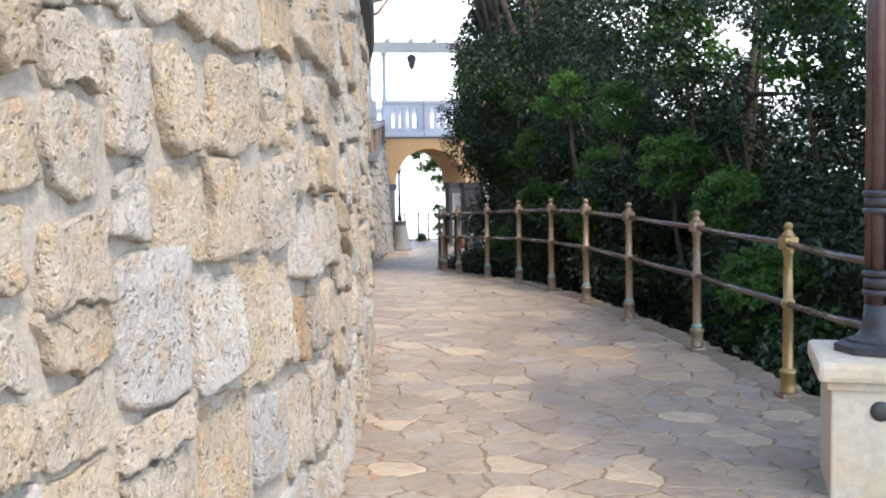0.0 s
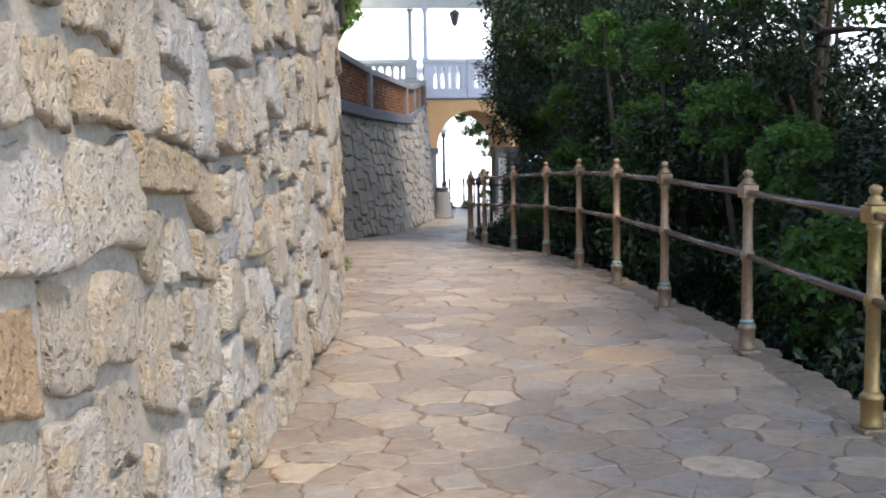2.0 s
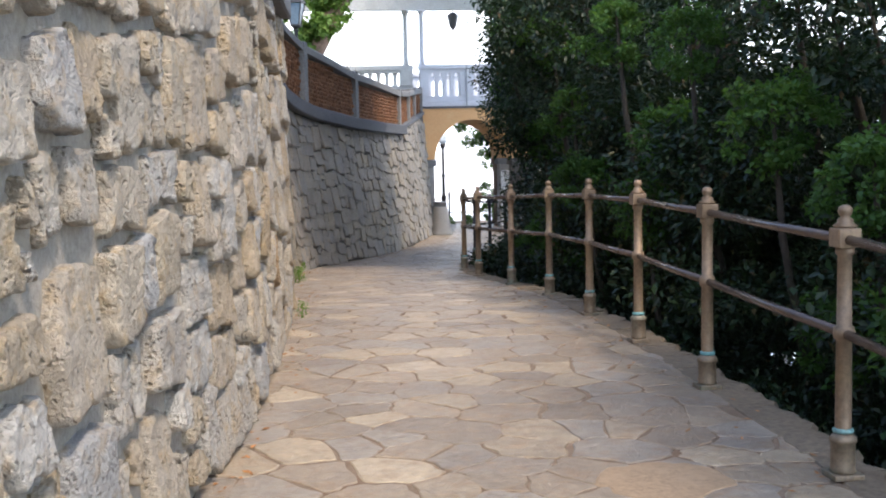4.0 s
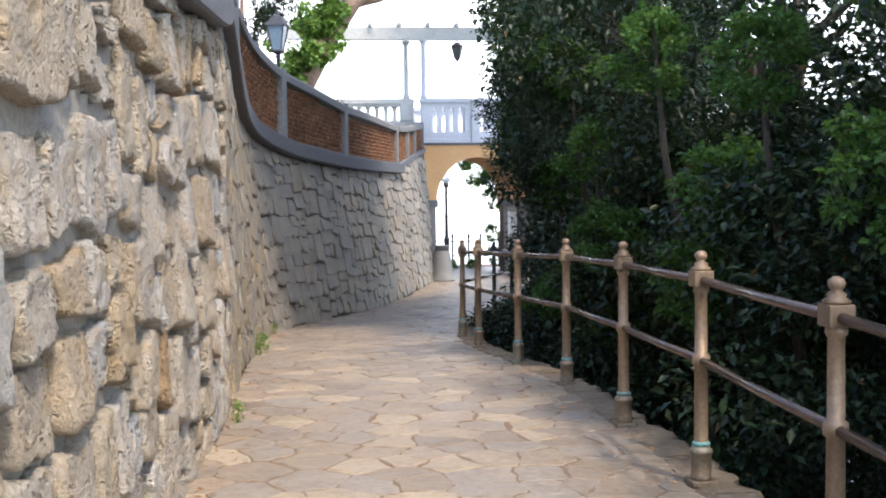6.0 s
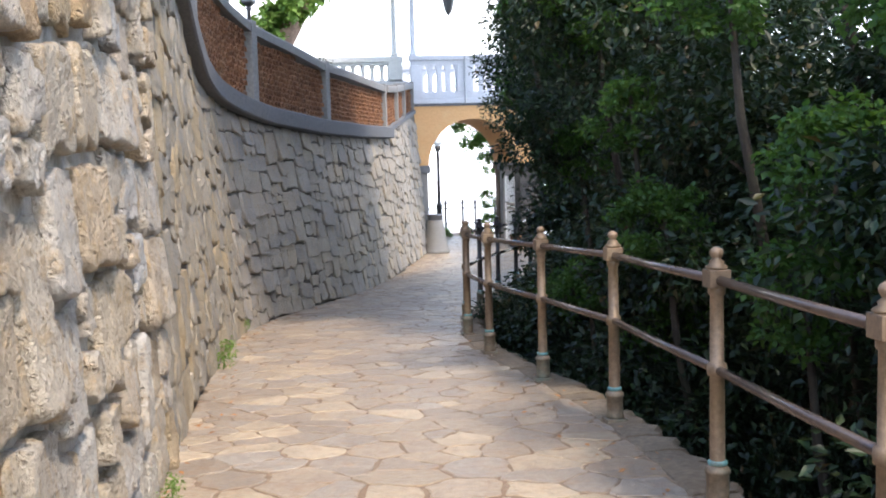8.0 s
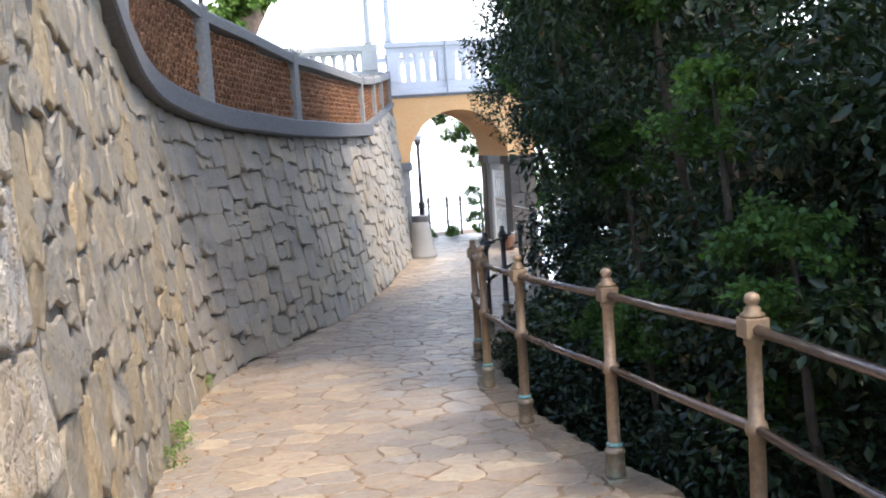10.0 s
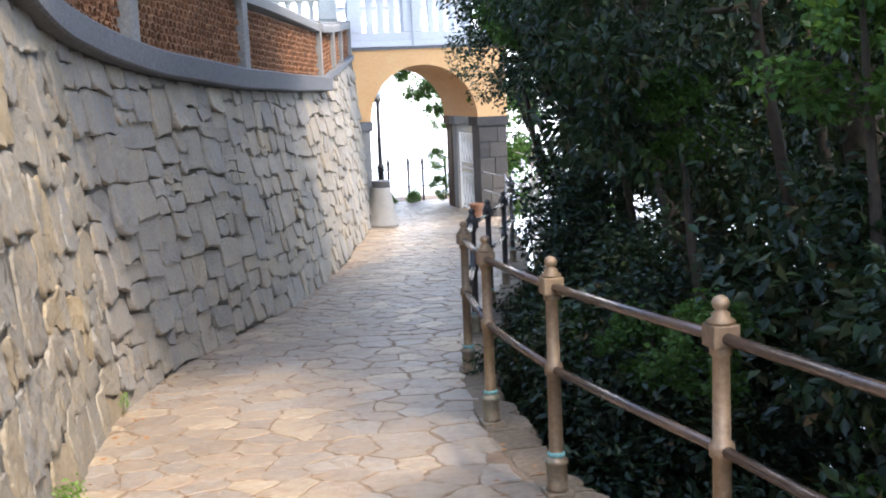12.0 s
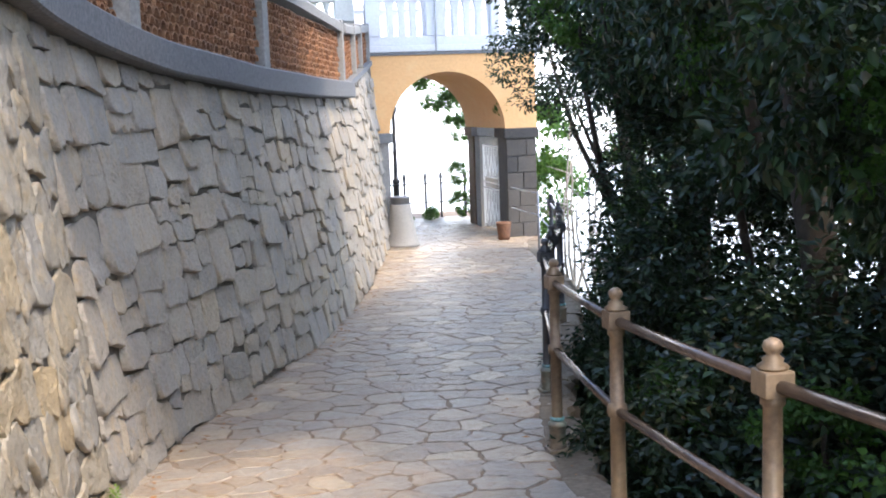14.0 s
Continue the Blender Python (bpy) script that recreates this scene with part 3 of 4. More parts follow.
def hanging_lantern():
    t = thing("hanging_lantern", "dark iron lantern hanging from the pergola beam", "lantern", (6.6, 37.36, 4.98))
    part("body", lathe([(0.0, 0.0), (0.03, 0.04), (0.09, 0.12), (0.16, 0.42), (0.165, 0.43)], 6), M_IRON, t)
    part("cap", lathe([(0.185, 0.432), (0.08, 0.52), (0.02, 0.55)], 6), M_IRON, t)
    part("chain", lathe([(0.01, 0.551), (0.01, 0.592)], 6), M_IRON, t)
    return t


hanging_lantern()


# ---- tile fence on the wall ----
fence = thing("tile_fence", "fence of concrete posts filled with stacked terracotta roof tiles", "fence", (0, 0, 0))
FTOP_Y = [18.0, 20.0, 21.8, 23.2, 26.1, 31.1]
FTOP_Z = [4.5, 3.98, 3.52, 3.27, 2.99, 2.93]


def fence_top(y):
    return float(np.interp(y, FTOP_Y, FTOP_Z))


def end_top(y):
    return float(np.interp(y, [31, 33, 37.2], [2.92, 3.02, 3.33]))


def fence_line(line, s, zb):
    p, n = line.at(s), line.side(s)
    q = p - n * (batter(p[1]) * (zb - gz(p[1])) + 0.12)
    return q, n


def fence_bay(line, s0, s1, zfun, tfun, lift):
    ss = np.linspace(s0, s1, max(3, int((s1 - s0) / 0.3)))
    cs, sd = [], []
    for s in ss:
        q, n = fence_line(line, s, zfun(line.at(s)[1]))
        cs.append((q[0], q[1], tfun(line.at(s)[1]) - 0.13))
        sd.append(n)
    v, f = sweep(cs, sd, [(0.12, 0.0), (0.12, 0.1), (0.1, 0.13), (-0.1, 0.13), (-0.12, 0.1), (-0.12, 0.0)])
    put("top_rail", mesh_of("top_rail", v, f, M_POSTCONC), fence)
    # tiles stacked on edge: rows of half-round arcs, open towards the path
    verts, faces = [], []
    w, hgt, depth, th = 0.115, 0.068, 0.2, 0.012
    rng = random.Random(int(s0 * 100))
    cols = int((s1 - s0 - 0.16) / w)
    for i in range(cols):
        for row in range(40):
            s = s0 + 0.1 + (i + (0.5 if row % 2 else 0.0)) * w + rng.uniform(-0.006, 0.006)
            y = line.at(s)[1]
            zb = zfun(y) + lift + row * hgt + rng.uniform(-0.004, 0.004)
            if zb + hgt > tfun(y) - 0.12 or s > s1 - 0.06:
                continue
            q, n = fence_line(line, s, zfun(y))
            t = np.array([-n[1], n[0]])
            d0 = 0.07 + rng.uniform(-0.02, 0.012)
            b0 = len(verts)
            arc = 5
            tilt = rng.uniform(-0.15, 0.15)
            for o in (d0, d0 - depth):
                for rr in (w * 0.5, w * 0.5 - th):
                    for k in range(arc + 1):
                        a = math.pi * k / arc + tilt * math.sin(math.pi * k / arc)
                        u, zz = -rr * math.cos(a), rr * 1.12 * math.sin(a)
                        verts.append((q[0] + t[0] * u + n[0] * o, q[1] + t[1] * u + n[1] * o, zb + zz))
            m = arc + 1
            for k in range(arc):
                faces.append((b0 + k, b0 + k + 1, b0 + m + k + 1, b0 + m + k))
                faces.append((b0 + k + 1, b0 + k, b0 + 2 * m + k, b0 + 2 * m + k + 1))
                faces.append((b0 + m + k, b0 + m + k + 1, b0 + 3 * m + k + 1, b0 + 3 * m + k))
    tiles = put("tiles", mesh_of("tiles", verts, faces, M_TILE), fence, "stacked half-round terracotta tiles")
    tagged(tiles, kind="stuff")


def fence_post(line, s, zfun, tfun, lift, wide=0.11, cap=True):
    y = line.at(s)[1]
    q, n = fence_line(line, s, zfun(y))
    h = tfun(y) - zfun(y) - lift + 0.03
    bm = boxed(-wide, wide, -0.13, 0.13, 0, h, bevel=0.012)
    return part("post", bm, M_POSTCONC, fence, "", False, Matrix.Translation((q[0], q[1], zfun(y) + lift)) @ Matrix.Rotation(math.atan2(n[1], n[0]) + math.pi / 2, 4, "Z"))


bays = [MAIN.of_y(y) for y in (18.0, 20.6, 23.2, 26.1)] + [MAIN.length - 0.12]
for a, b in zip(bays, bays[1:]):
    fence_bay(MAIN, a, b, cope, fence_top, 0.216)
for s in bays:
    fence_post(MAIN, s, cope, fence_top, 0.216, 0.1 if s < bays[-1] else 0.06)
ebays = [0.25, 2.0, 3.7, END.length - 0.1]
for a, b in zip(ebays, ebays[1:]):
    fence_bay(END, a, b, end_cope, end_top, 0.101)
for s in ebays[1:]:
    fence_post(END, s, end_cope, end_top, 0.101, 0.05)


# ---- railing along the drop ----
POSTS = [(3.86, 7.06), (4.03, 8.87), (4.09, 10.57), (4.18, 12.13), (4.225, 13.6), (4.305, 15.42), (4.24, 17.04), (4.11, 18.53), (4.15, 19.96), (4.40, 21.64), (4.85, 23.3), (5.38, 24.85), (5.98, 26.5), (6.75, 29.0), (7.4, 31.4)]
railing = thing("railing", "iron railing of turned posts and two round rails", "railing")
POST_H = 1.14


def rail_post(x, y, brass=False):
    shaft_mat = M_BRASS if brass else (M_BRONZE if y < 22.5 else M_IRON)
    z = gz(y)
    base = Matrix.Translation((x, y, z + 0.002))
    p = part("post", lathe([(0.036, 0.0), (0.036, 0.2), (0.034, 0.205), (0.032, 0.58), (0.042, 0.585), (0.045, 0.61), (0.042, 0.635), (0.031, 0.64), (0.029, 0.93), (0.038, 0.94), (0.038, 0.965), (0.03, 0.97)], 14), shaft_mat, railing, "turned iron post, worn brown paint" if not brass else "turned post in worn brass-coloured paint", True, base)
    part("foot", boxed(-0.065, 0.065, -0.065, 0.065, 0, 0.025, bevel=0.006), M_COLLAR, p)
    part("collar", lathe([(0.05, 0.026), (0.055, 0.03), (0.05, 0.045), (0.05, 0.15), (0.056, 0.155), (0.056, 0.17), (0.04, 0.19)], 14), M_COLLAR if not brass else M_BRASS, p, "", True)
    if y > 8.5:
        part("paint_ring", lathe([(0.0405, 0.192), (0.043, 0.196), (0.043, 0.207), (0.037, 0.212)], 14), M_VERDIGRIS, p, "worn turquoise paint ring", True)
    part("cap_block", boxed(-0.048, 0.048, -0.048, 0.048, 0.966, 1.045, bevel=0.006), shaft_mat, p)
    part("finial", lathe([(0.045, 1.046), (0.05, 1.055), (0.03, 1.068), (0.034, 1.078), (0.018, 1.09), (0.026, 1.1), (0.031, 1.115), (0.026, 1.13), (0.01, 1.14)], 12), shaft_mat, p, "", True)
    return p


for i, (x, y) in enumerate(POSTS):
    rail_post(x, y, i == 0)
path_posts = [(3.33, 5.06)] + POSTS + [(8.15, 34.6), (8.35, 37.15)]
for i, ((xa, ya), (xb, yb)) in enumerate(zip(path_posts, path_posts[1:])):
    thin = i >= 14
    for h in (1.0, 0.61):
        za, zb = gz(ya) + h, gz(yb) + h
        if i == 0:
            za = 1.04 if h > 0.9 else 0.72
            xa, ya = 3.37, 5.2
        mid = (0.5 * (xa + xb), 0.5 * (ya + yb), 0.5 * (za + zb) - 0.004)
        d = Vector((xb - xa, yb - ya, zb - za)).normalized() * 0.03
        part("rail", tube([Vector((xa, ya, za)) + d, mid, Vector((xb, yb, zb)) - d], 0.013 if thin else 0.021, 10), M_RAIL if not thin else M_STEEL, railing, "", True)
for x, y in path_posts[-2:-1]:
    part("post", lathe([(0.02, 0), (0.02, 1.02), (0.012, 1.04)], 8), M_STEEL, railing, "thin grey steel post", True, Matrix.Translation((x, y, gz(y))))


# ---- lamp on a stone pedestal ----
def plinth():
    t = thing("stone_pedestal", "cream stone pedestal with an overhanging slab", "pedestal", (3.33, 5.06, 0.0), turn=-25.6)
    body = boxed(-0.31, 0.31, -0.31, 0.31, -0.02, 0.557, bevel=0.012)
    part("body", body, M_PLINTH, t)
    part("slab", boxed(-0.37, 0.37, -0.37, 0.37, 0.559, 0.65, bevel=0.025), M_PLINTH, t, "weathered cream stone slab")
    part("moulding", boxed(-0.33, 0.33, -0.33, 0.33, 0.52, 0.5575, bevel=0.01), M_PLINTH, t)
    bm = lathe([(0.045, 0.0), (0.045, 0.008), (0.02, 0.012)], 12)
    part("plate", bm, M_IRON, t, "small dark oval plate", True, pose(-0.1, -0.31, 0.43, 90, 0, 0))
    return t


plinth()


def street_lamp():
    t = thing("street_lamp", "red-brown iron lamp column of clustered shafts on a pedestal", "street lamp", (3.29, 5.09, 0.652))
    part("base_plate", lathe([(0.225, 0.0), (0.225, 0.035), (0.19, 0.05)], 8, turn=math.pi / 8), M_IRON, t)
    part("base_bell", lathe([(0.18, 0.051), (0.14, 0.06), (0.115, 0.085), (0.1, 0.13), (0.092, 0.22)], 16), M_IRON, t, "grey flared iron base", True)
    for k in range(6):
        a = math.pi / 6 + k * math.pi / 3
        x, y = 0.062 * math.cos(a), 0.062 * math.sin(a)
        part("shaft", lathe([(0.029, 0.16), (0.029, 2.95)], 10, (x, y, 0)), M_LAMPIRON, t, "", True)
    part("core", lathe([(0.048, 0.2), (0.048, 3.1)], 10), M_LAMPIRON, t, "", True)
    for z in (0.26, 0.35, 0.64, 0.72, 1.9, 2.0):
        part("ring", lathe([(0.094, z), (0.104, z + 0.008), (0.104, z + 0.024), (0.094, z + 0.032)], 18), M_IRON, t, "", True)
    for z in (0.30, 0.675):
        part("band", lathe([(0.096, z), (0.096, z + 0.045)], 18), M_IRON, t, "", True)
    part("crown", lathe([(0.12, 2.951), (0.14, 3.0), (0.06, 3.1), (0.05, 3.3)], 14), M_LAMPIRON, t, "", True)
    return t


street_lamp()


# ---- by the arch ----
def waste_bin():
    t = thing("waste_bin", "tapered grey concrete litter bin with a steel rim", "litter bin", (6.06, 36.85, gz(36.85)))
    part("body", lathe([(0.34, 0.0), (0.34, 0.05), (0.32, 0.07), (0.275, 0.3), (0.225, 0.62), (0.2, 0.8), (0.19, 0.81)], 20), M_BINCONC, t, "tapered pale concrete body", True)
    part("liner", lathe([(0.185, 0.811), (0.185, 0.93), (0.2, 0.935), (0.2, 0.96), (0.17, 0.96), (0.165, 0.86), (0.0, 0.85)], 20), M_STEEL, t, "grey steel liner and rim", True)
    for s in (-1, 1):
        part("handle", tube([(s * 0.19, 0, 0.9), (s * 0.23, 0, 0.89), (s * 0.23, 0, 0.83), (s * 0.2, 0, 0.82)], 0.01, 6), M_STEEL, t)
    return t


waste_bin()


def flower_pot():
    t = thing("flower_pot", "small orange terracotta pot at the foot of the pier", "pot", (8.1, 36.85, gz(36.85)))
    part("body", lathe([(0.11, 0.0), (0.125, 0.1), (0.145, 0.3), (0.155, 0.31), (0.155, 0.35), (0.13, 0.35), (0.125, 0.3), (0.0, 0.28)], 18), M_POT, t, "", True)
    return t


flower_pot()


def iron_gate():
    t = thing("iron_gate", "white wrought-iron gate leaf standing in the side arch", "gate", (8.33, 37.97, FLOOR + 0.06))
    w, h = 1.3, 1.78
    for y in (0.0, w):
        part("stile", boxed(-0.016, 0.016, y - 0.016, y + 0.016, 0, h), M_GATE, t)
    for z in (0.06, 0.86, 0.98, 1.1, h - 0.02):
        part("bar", boxed(-0.01, 0.01, 0.017, w - 0.017, z - 0.012, z + 0.012), M_GATE, t)
    for k in range(1, 9):
        y = w * k / 9
        part("upright", boxed(-0.007, 0.007, y - 0.007, y + 0.007, 0.073, 0.847), M_GATE, t)
        part("upright", boxed(-0.007, 0.007, y - 0.007, y + 0.007, 1.113, h - 0.033), M_GATE, t)
    for k in range(4):
        y = 0.16 + 0.3 * k
        for z, s in ((0.46, 1), (1.44, 1)):
            for q in (-1, 1):
                part("chevron", tube([(0, y, z - 0.3), (0, y + q * 0.13, z + 0.02), (0, y + q * 0.13, z + 0.12)], 0.009, 6), M_GATE, t)
    return t


iron_gate()


def far_railing():
    t = thing("spear_railing", "dark iron railing with spear heads above the sea", "railing", (0, 42.4, gz(42.4) - 0.02))
    xs = [5.9, 6.5, 7.1, 7.62, 8.0, 8.6, 9.2]
    for x in xs:
        p = part("post", lathe([(0.03, 0), (0.03, 0.92), (0.045, 0.93), (0.045, 0.95)], 8, (x, 0, 0)), M_IRON, t, "", True)
        part("spear", lathe([(0.02, 0.951), (0.055, 1.0), (0.045, 1.04), (0.006, 1.16)], 6, (x, 0, 0)), M_IRON, p)
    for z in (0.86, 0.4):
        part("rail", tube([(5.6, 0, z), (9.5, 0, z)], 0.016, 6), M_IRON, t)
    return t


far_railing()


def globe_lamp():
    t = thing("globe_lamp", "slim dark lamp post with a white glass globe", "street lamp", (6.98, 42.9, gz(42.9) - 0.1))
    part("post", lathe([(0.12, 0), (0.12, 0.1), (0.085, 0.2), (0.08, 0.95), (0.1, 0.97), (0.1, 1.02), (0.058, 1.08), (0.052, 1.7), (0.075, 1.72), (0.05, 1.76), (0.045, 2.65), (0.085, 2.7), (0.1, 2.82)], 10), M_IRON, t, "", True)
    bm = bmesh.new()
    bmesh.ops.create_uvsphere(bm, u_segments=18, v_segments=12, radius=0.17, matrix=Matrix.Translation((0, 0, 2.98)))
    part("globe", bm, M_GLASS, t, "white glass globe", True)
    return t


globe_lamp()


def garden_lantern():
    t = thing("garden_lantern", "iron post lantern with frosted panes behind the fence", "lantern", (1.97, 25.7, 2.0))
    part("pole", lathe([(0.03, 0), (0.03, 1.72), (0.05, 1.75), (0.03, 1.78)], 8), M_IRON, t, "", True)
    part("glass", lathe([(0.1, 1.86), (0.19, 2.24)], 4, turn=0.5), M_PANE, t, "frosted panes")
    for k in range(4):
        a = 0.5 + k * math.pi / 2
        part("bar", tube([(0.105 * math.cos(a), 0.105 * math.sin(a), 1.85), (0.2 * math.cos(a), 0.2 * math.sin(a), 2.25)], 0.012, 5), M_IRON, t)
    part("tray", lathe([(0.04, 1.78), (0.12, 1.83), (0.12, 1.858)], 4, turn=0.5), M_IRON, t)
    part("roof", lathe([(0.23, 2.242), (0.22, 2.27), (0.1, 2.4), (0.05, 2.42), (0.02, 2.5)], 4, turn=0.5), M_IRON, t)
    return t


garden_lantern()


# ---- plants ----
def leaf_mesh(name, centres, radii, per, size, material, seed, wide=0.5, droop=0.3, hollow=0.35):
    """Clumps of small folded leaves around the given centres."""
    rng = np.random.default_rng(seed)
    C = np.repeat(np.array(centres, float), per, 0)
    R = np.repeat(np.array(radii, float), per)
    n = len(C)
    d = rng.normal(size=(n, 3))
    d /= np.linalg.norm(d, axis=1)[:, None]
    rad = (hollow + (1 - hollow) * rng.random(n)) ** 0.8 * R
    p = C + d * rad[:, None] * np.array([1, 1, 0.8])
    ax = d * 0.7 + rng.normal(size=(n, 3)) * 0.7
    ax[:, 2] -= droop
    ax /= np.linalg.norm(ax, axis=1)[:, None]
    up = rng.normal(size=(n, 3)) * 0.55 + np.array([0, 0, 1.0])
    s = np.cross(ax, up)
    s /= np.linalg.norm(s, axis=1)[:, None] + 1e-9
    nn = np.cross(s, ax)
    L = size * rng.uniform(0.6, 1.35, n)[:, None]
    base, tip = p, p + ax * L - nn * L * 0.12
    left = p + ax * L * 0.45 + s * L * wide * 0.5 + nn * L * 0.1
    right = p + ax * L * 0.45 - s * L * wide * 0.5 + nn * L * 0.1
    V = np.stack([base, right, tip, left], 1).reshape(-1, 3)
    me = bpy.data.meshes.new(name)
    me.vertices.add(4 * n)
    me.vertices.foreach_set("co", V.astype(np.float32).ravel())
    idx = np.arange(n)[:, None] * 4
    F = np.concatenate([idx + [0, 1, 2], idx + [0, 2, 3]], 1).reshape(-1)
    me.loops.add(6 * n)
    me.loops.foreach_set("vertex_index", F.astype(np.int32))
    me.polygons.add(2 * n)
    me.polygons.foreach_set("loop_start", np.arange(2 * n, dtype=np.int32) * 3)
    me.materials.append(material)
    me.update(calc_edges=True)
    me.validate()
    return me


def crown_centres(seed, count, rx, ry, rz, lump):
    rng = np.random.default_rng(seed)
    d = rng.normal(size=(count, 3))
    d /= np.linalg.norm(d, axis=1)[:, None]
    rad = rng.uniform(0.45, 1.0, count) ** 0.6
    wob = np.array([1 + 0.28 * noise.noise(Vector(q) * 1.7 + Vector((seed, 0, 0))) for q in d])
    c = d * (rad * wob)[:, None] * np.array([rx, ry, rz])
    return c, rng.uniform(0.6, 1.3, count) * lump


CROWNS = []
for sd in range(3):
    c, r = crown_centres(20 + sd, 150, 1.7, 1.7, 2.2, 0.42)
    CROWNS.append(leaf_mesh("crown", c, r, 340, 0.078, M_LEAF, 40 + sd, 0.5))
c, r = crown_centres(31, 60, 1.6, 1.6, 2.1, 0.40)
CROWN_OPEN = leaf_mesh("open_crown", c, r, 290, 0.076, M_LEAF, 51, 0.48)
c, r = crown_centres(37, 105, 1.7, 1.7, 2.15, 0.40)
CROWN_MID = leaf_mesh("loose_crown", c, r, 300, 0.076, M_LEAF, 57, 0.5)
c, r = crown_centres(33, 46, 1.0, 1.0, 0.9, 0.30)
BUSH = leaf_mesh("bush", c, r, 230, 0.07, M_LEAF, 61, 0.5)
c, r = crown_centres(35, 26, 0.7, 0.7, 0.7, 0.24)
FRESH = leaf_mesh("fresh_spray", c, r, 90, 0.10, M_LEAF2, 71, 0.7)

c, r = crown_centres(39, 12, 0.09, 0.09, 0.12, 0.05)
WEED = leaf_mesh("weed_leaves", c, r, 14, 0.035, M_IVY, 73, 0.4)


def limb_points(a, b, bend, seed, n=7):
    rng = random.Random(seed)
    a, b = Vector(a), Vector(b)
    off = Vector((rng.uniform(-1, 1), rng.uniform(-1, 1), 0)) * bend
    return [a.lerp(b, k / (n - 1)) + off * math.sin(math.pi * k / (n - 1)) + Vector((rng.uniform(-1, 1), rng.uniform(-1, 1), 0)) * bend * 0.12 for k in range(n)]


def evergreen(x, y, z0, crown_z, mesh, scale=(1, 1, 1), turn=0.0, lean=(0, 0), seed=0, r=0.13, label="dark evergreen tree with dense leathery leaves beyond the railing"):
    t = thing("evergreen_tree", label, "tree", (x, y, z0), "trees beyond the railing")
    top = crown_z - z0
    trunk = limb_points((0, 0, -0.3), (lean[0], lean[1], top + 0.8), 0.25, seed)
    bm = tube(trunk, [r * (1 - 0.75 * k / 6) for k in range(7)], 8)
    rng = random.Random(seed + 5)
    for k in range(6):
        f = trunk[3 + k % 3]
        e = Vector((lean[0] + rng.uniform(-1.3, 1.3), lean[1] + rng.uniform(-1.3, 1.3), top + rng.uniform(-0.6, 1.2)))
        tube(limb_points(f, e, 0.2, seed + k + 9, 5), [r * 0.4, r * 0.33, r * 0.25, r * 0.16, r * 0.06], 6, bm)
    part("trunk", bm, M_BARK, t, "", True)
    put("crown", mesh, t, "", Matrix.Translation((lean[0], lean[1], top)) @ Matrix.Rotation(radians(turn), 4, "Z") @ Matrix.Diagonal((*scale, 1)))
    return t


TREES = [
    (6.9, 9.3, 3.0, 3, (1.15, 1.1, 0.9), 10), (7.0, 9.4, 0.2, 4, (1.1, 1.15, 0.9), 60),
    (6.5, 12.4, 2.8, 3, (1.0, 1.15, 0.9), 40), (6.4, 13.2, 0.3, 2, (0.95, 1.1, 0.8), 140),
    (6.5, 16.0, 3.0, 3, (1.0, 1.2, 0.95), 80), (6.4, 16.6, 0.6, 0, (0.9, 1.15, 0.85), 200),
    (6.35, 19.6, 2.7, 4, (0.85, 1.15, 1.0), 120), (6.4, 20.2, -0.5, 1, (0.85, 1.1, 0.65), 20),
    (6.9, 23.2, 3.6, 1, (0.95, 1.1, 1.15), 160), (7.5, 26.2, 3.2, 2, (1.0, 1.05, 0.85), 200),
    (8.9, 30.6, 3.6, 4, (1.0, 1.05, 0.75), 240), (9.6, 11.4, 2.2, 3, (1.4, 1.3, 1.1), 280), (9.4, 17.0, 0.9, 4, (1.3, 1.5, 0.9), 320),
    (9.8, 22.5, 1.4, 4, (1.4, 1.5, 1.0), 15), (9.4, 6.9, 1.2, 3, (1.3, 1.2, 1.3), 75), (9.5, 8.0, -1.5, 0, (1.4, 1.6, 1.0), 75),
    (7.3, 22.6, 0.4, 0, (0.95, 1.15, 0.85), 33), (8.1, 25.6, 1.5, 1, (0.9, 1.0, 0.6), 66), (7.7, 28.9, 2.4, 3, (0.8, 0.9, 0.7), 99), (9.2, 14.5, -1.5, 1, (1.4, 1.6, 1.0), 115), (9.2, 19.5, -1.6, 2, (1.3, 1.6, 1.0), 155),
]
for i, (x, y, cz, kind, sc, turn) in enumerate(TREES):
    edge = float(np.interp(y, EDGE.p[:, 1], EDGE.p[:, 0]))
    z0 = gz(y) - 2.6 - 0.8 * max(0.0, x - edge - 1.0)
    evergreen(x, y, z0, cz, {3: CROWN_OPEN, 4: CROWN_MID}.get(kind) or CROWNS[kind], sc, turn, (-0.1, 0.1), i * 7)

# added trees, crowns kept out of view, to shade path, wall and bridge
for i, (x, y, cx, cy, cz, kind, sc) in enumerate([(6.7, 18.8, 4.8, 19.3, 7.7, 0, (1.5, 1.1, 0.72)), (6.9, 21.8, 5.2, 22.0, 7.7, 1, (1.45, 1.0, 0.7)), (9.6, 32.2, 8.2, 33.2, 8.5, 2, (1.65, 1.5, 0.7)), (6.2, 1.8, 6.0, 2.0, 6.2, 0, (1.15, 1.1, 1.0)), (7.2, 4.4, 7.1, 4.8, 7.0, 1, (1.15, 1.1, 1.0))]):
    evergreen(x, y, gz(y) - 3.2, cz, CROWNS[kind], sc, 70 * i, (cx - x, cy - y), 300 + 9 * i, 0.17, "added tall evergreen, its crown out of view to shade the path")

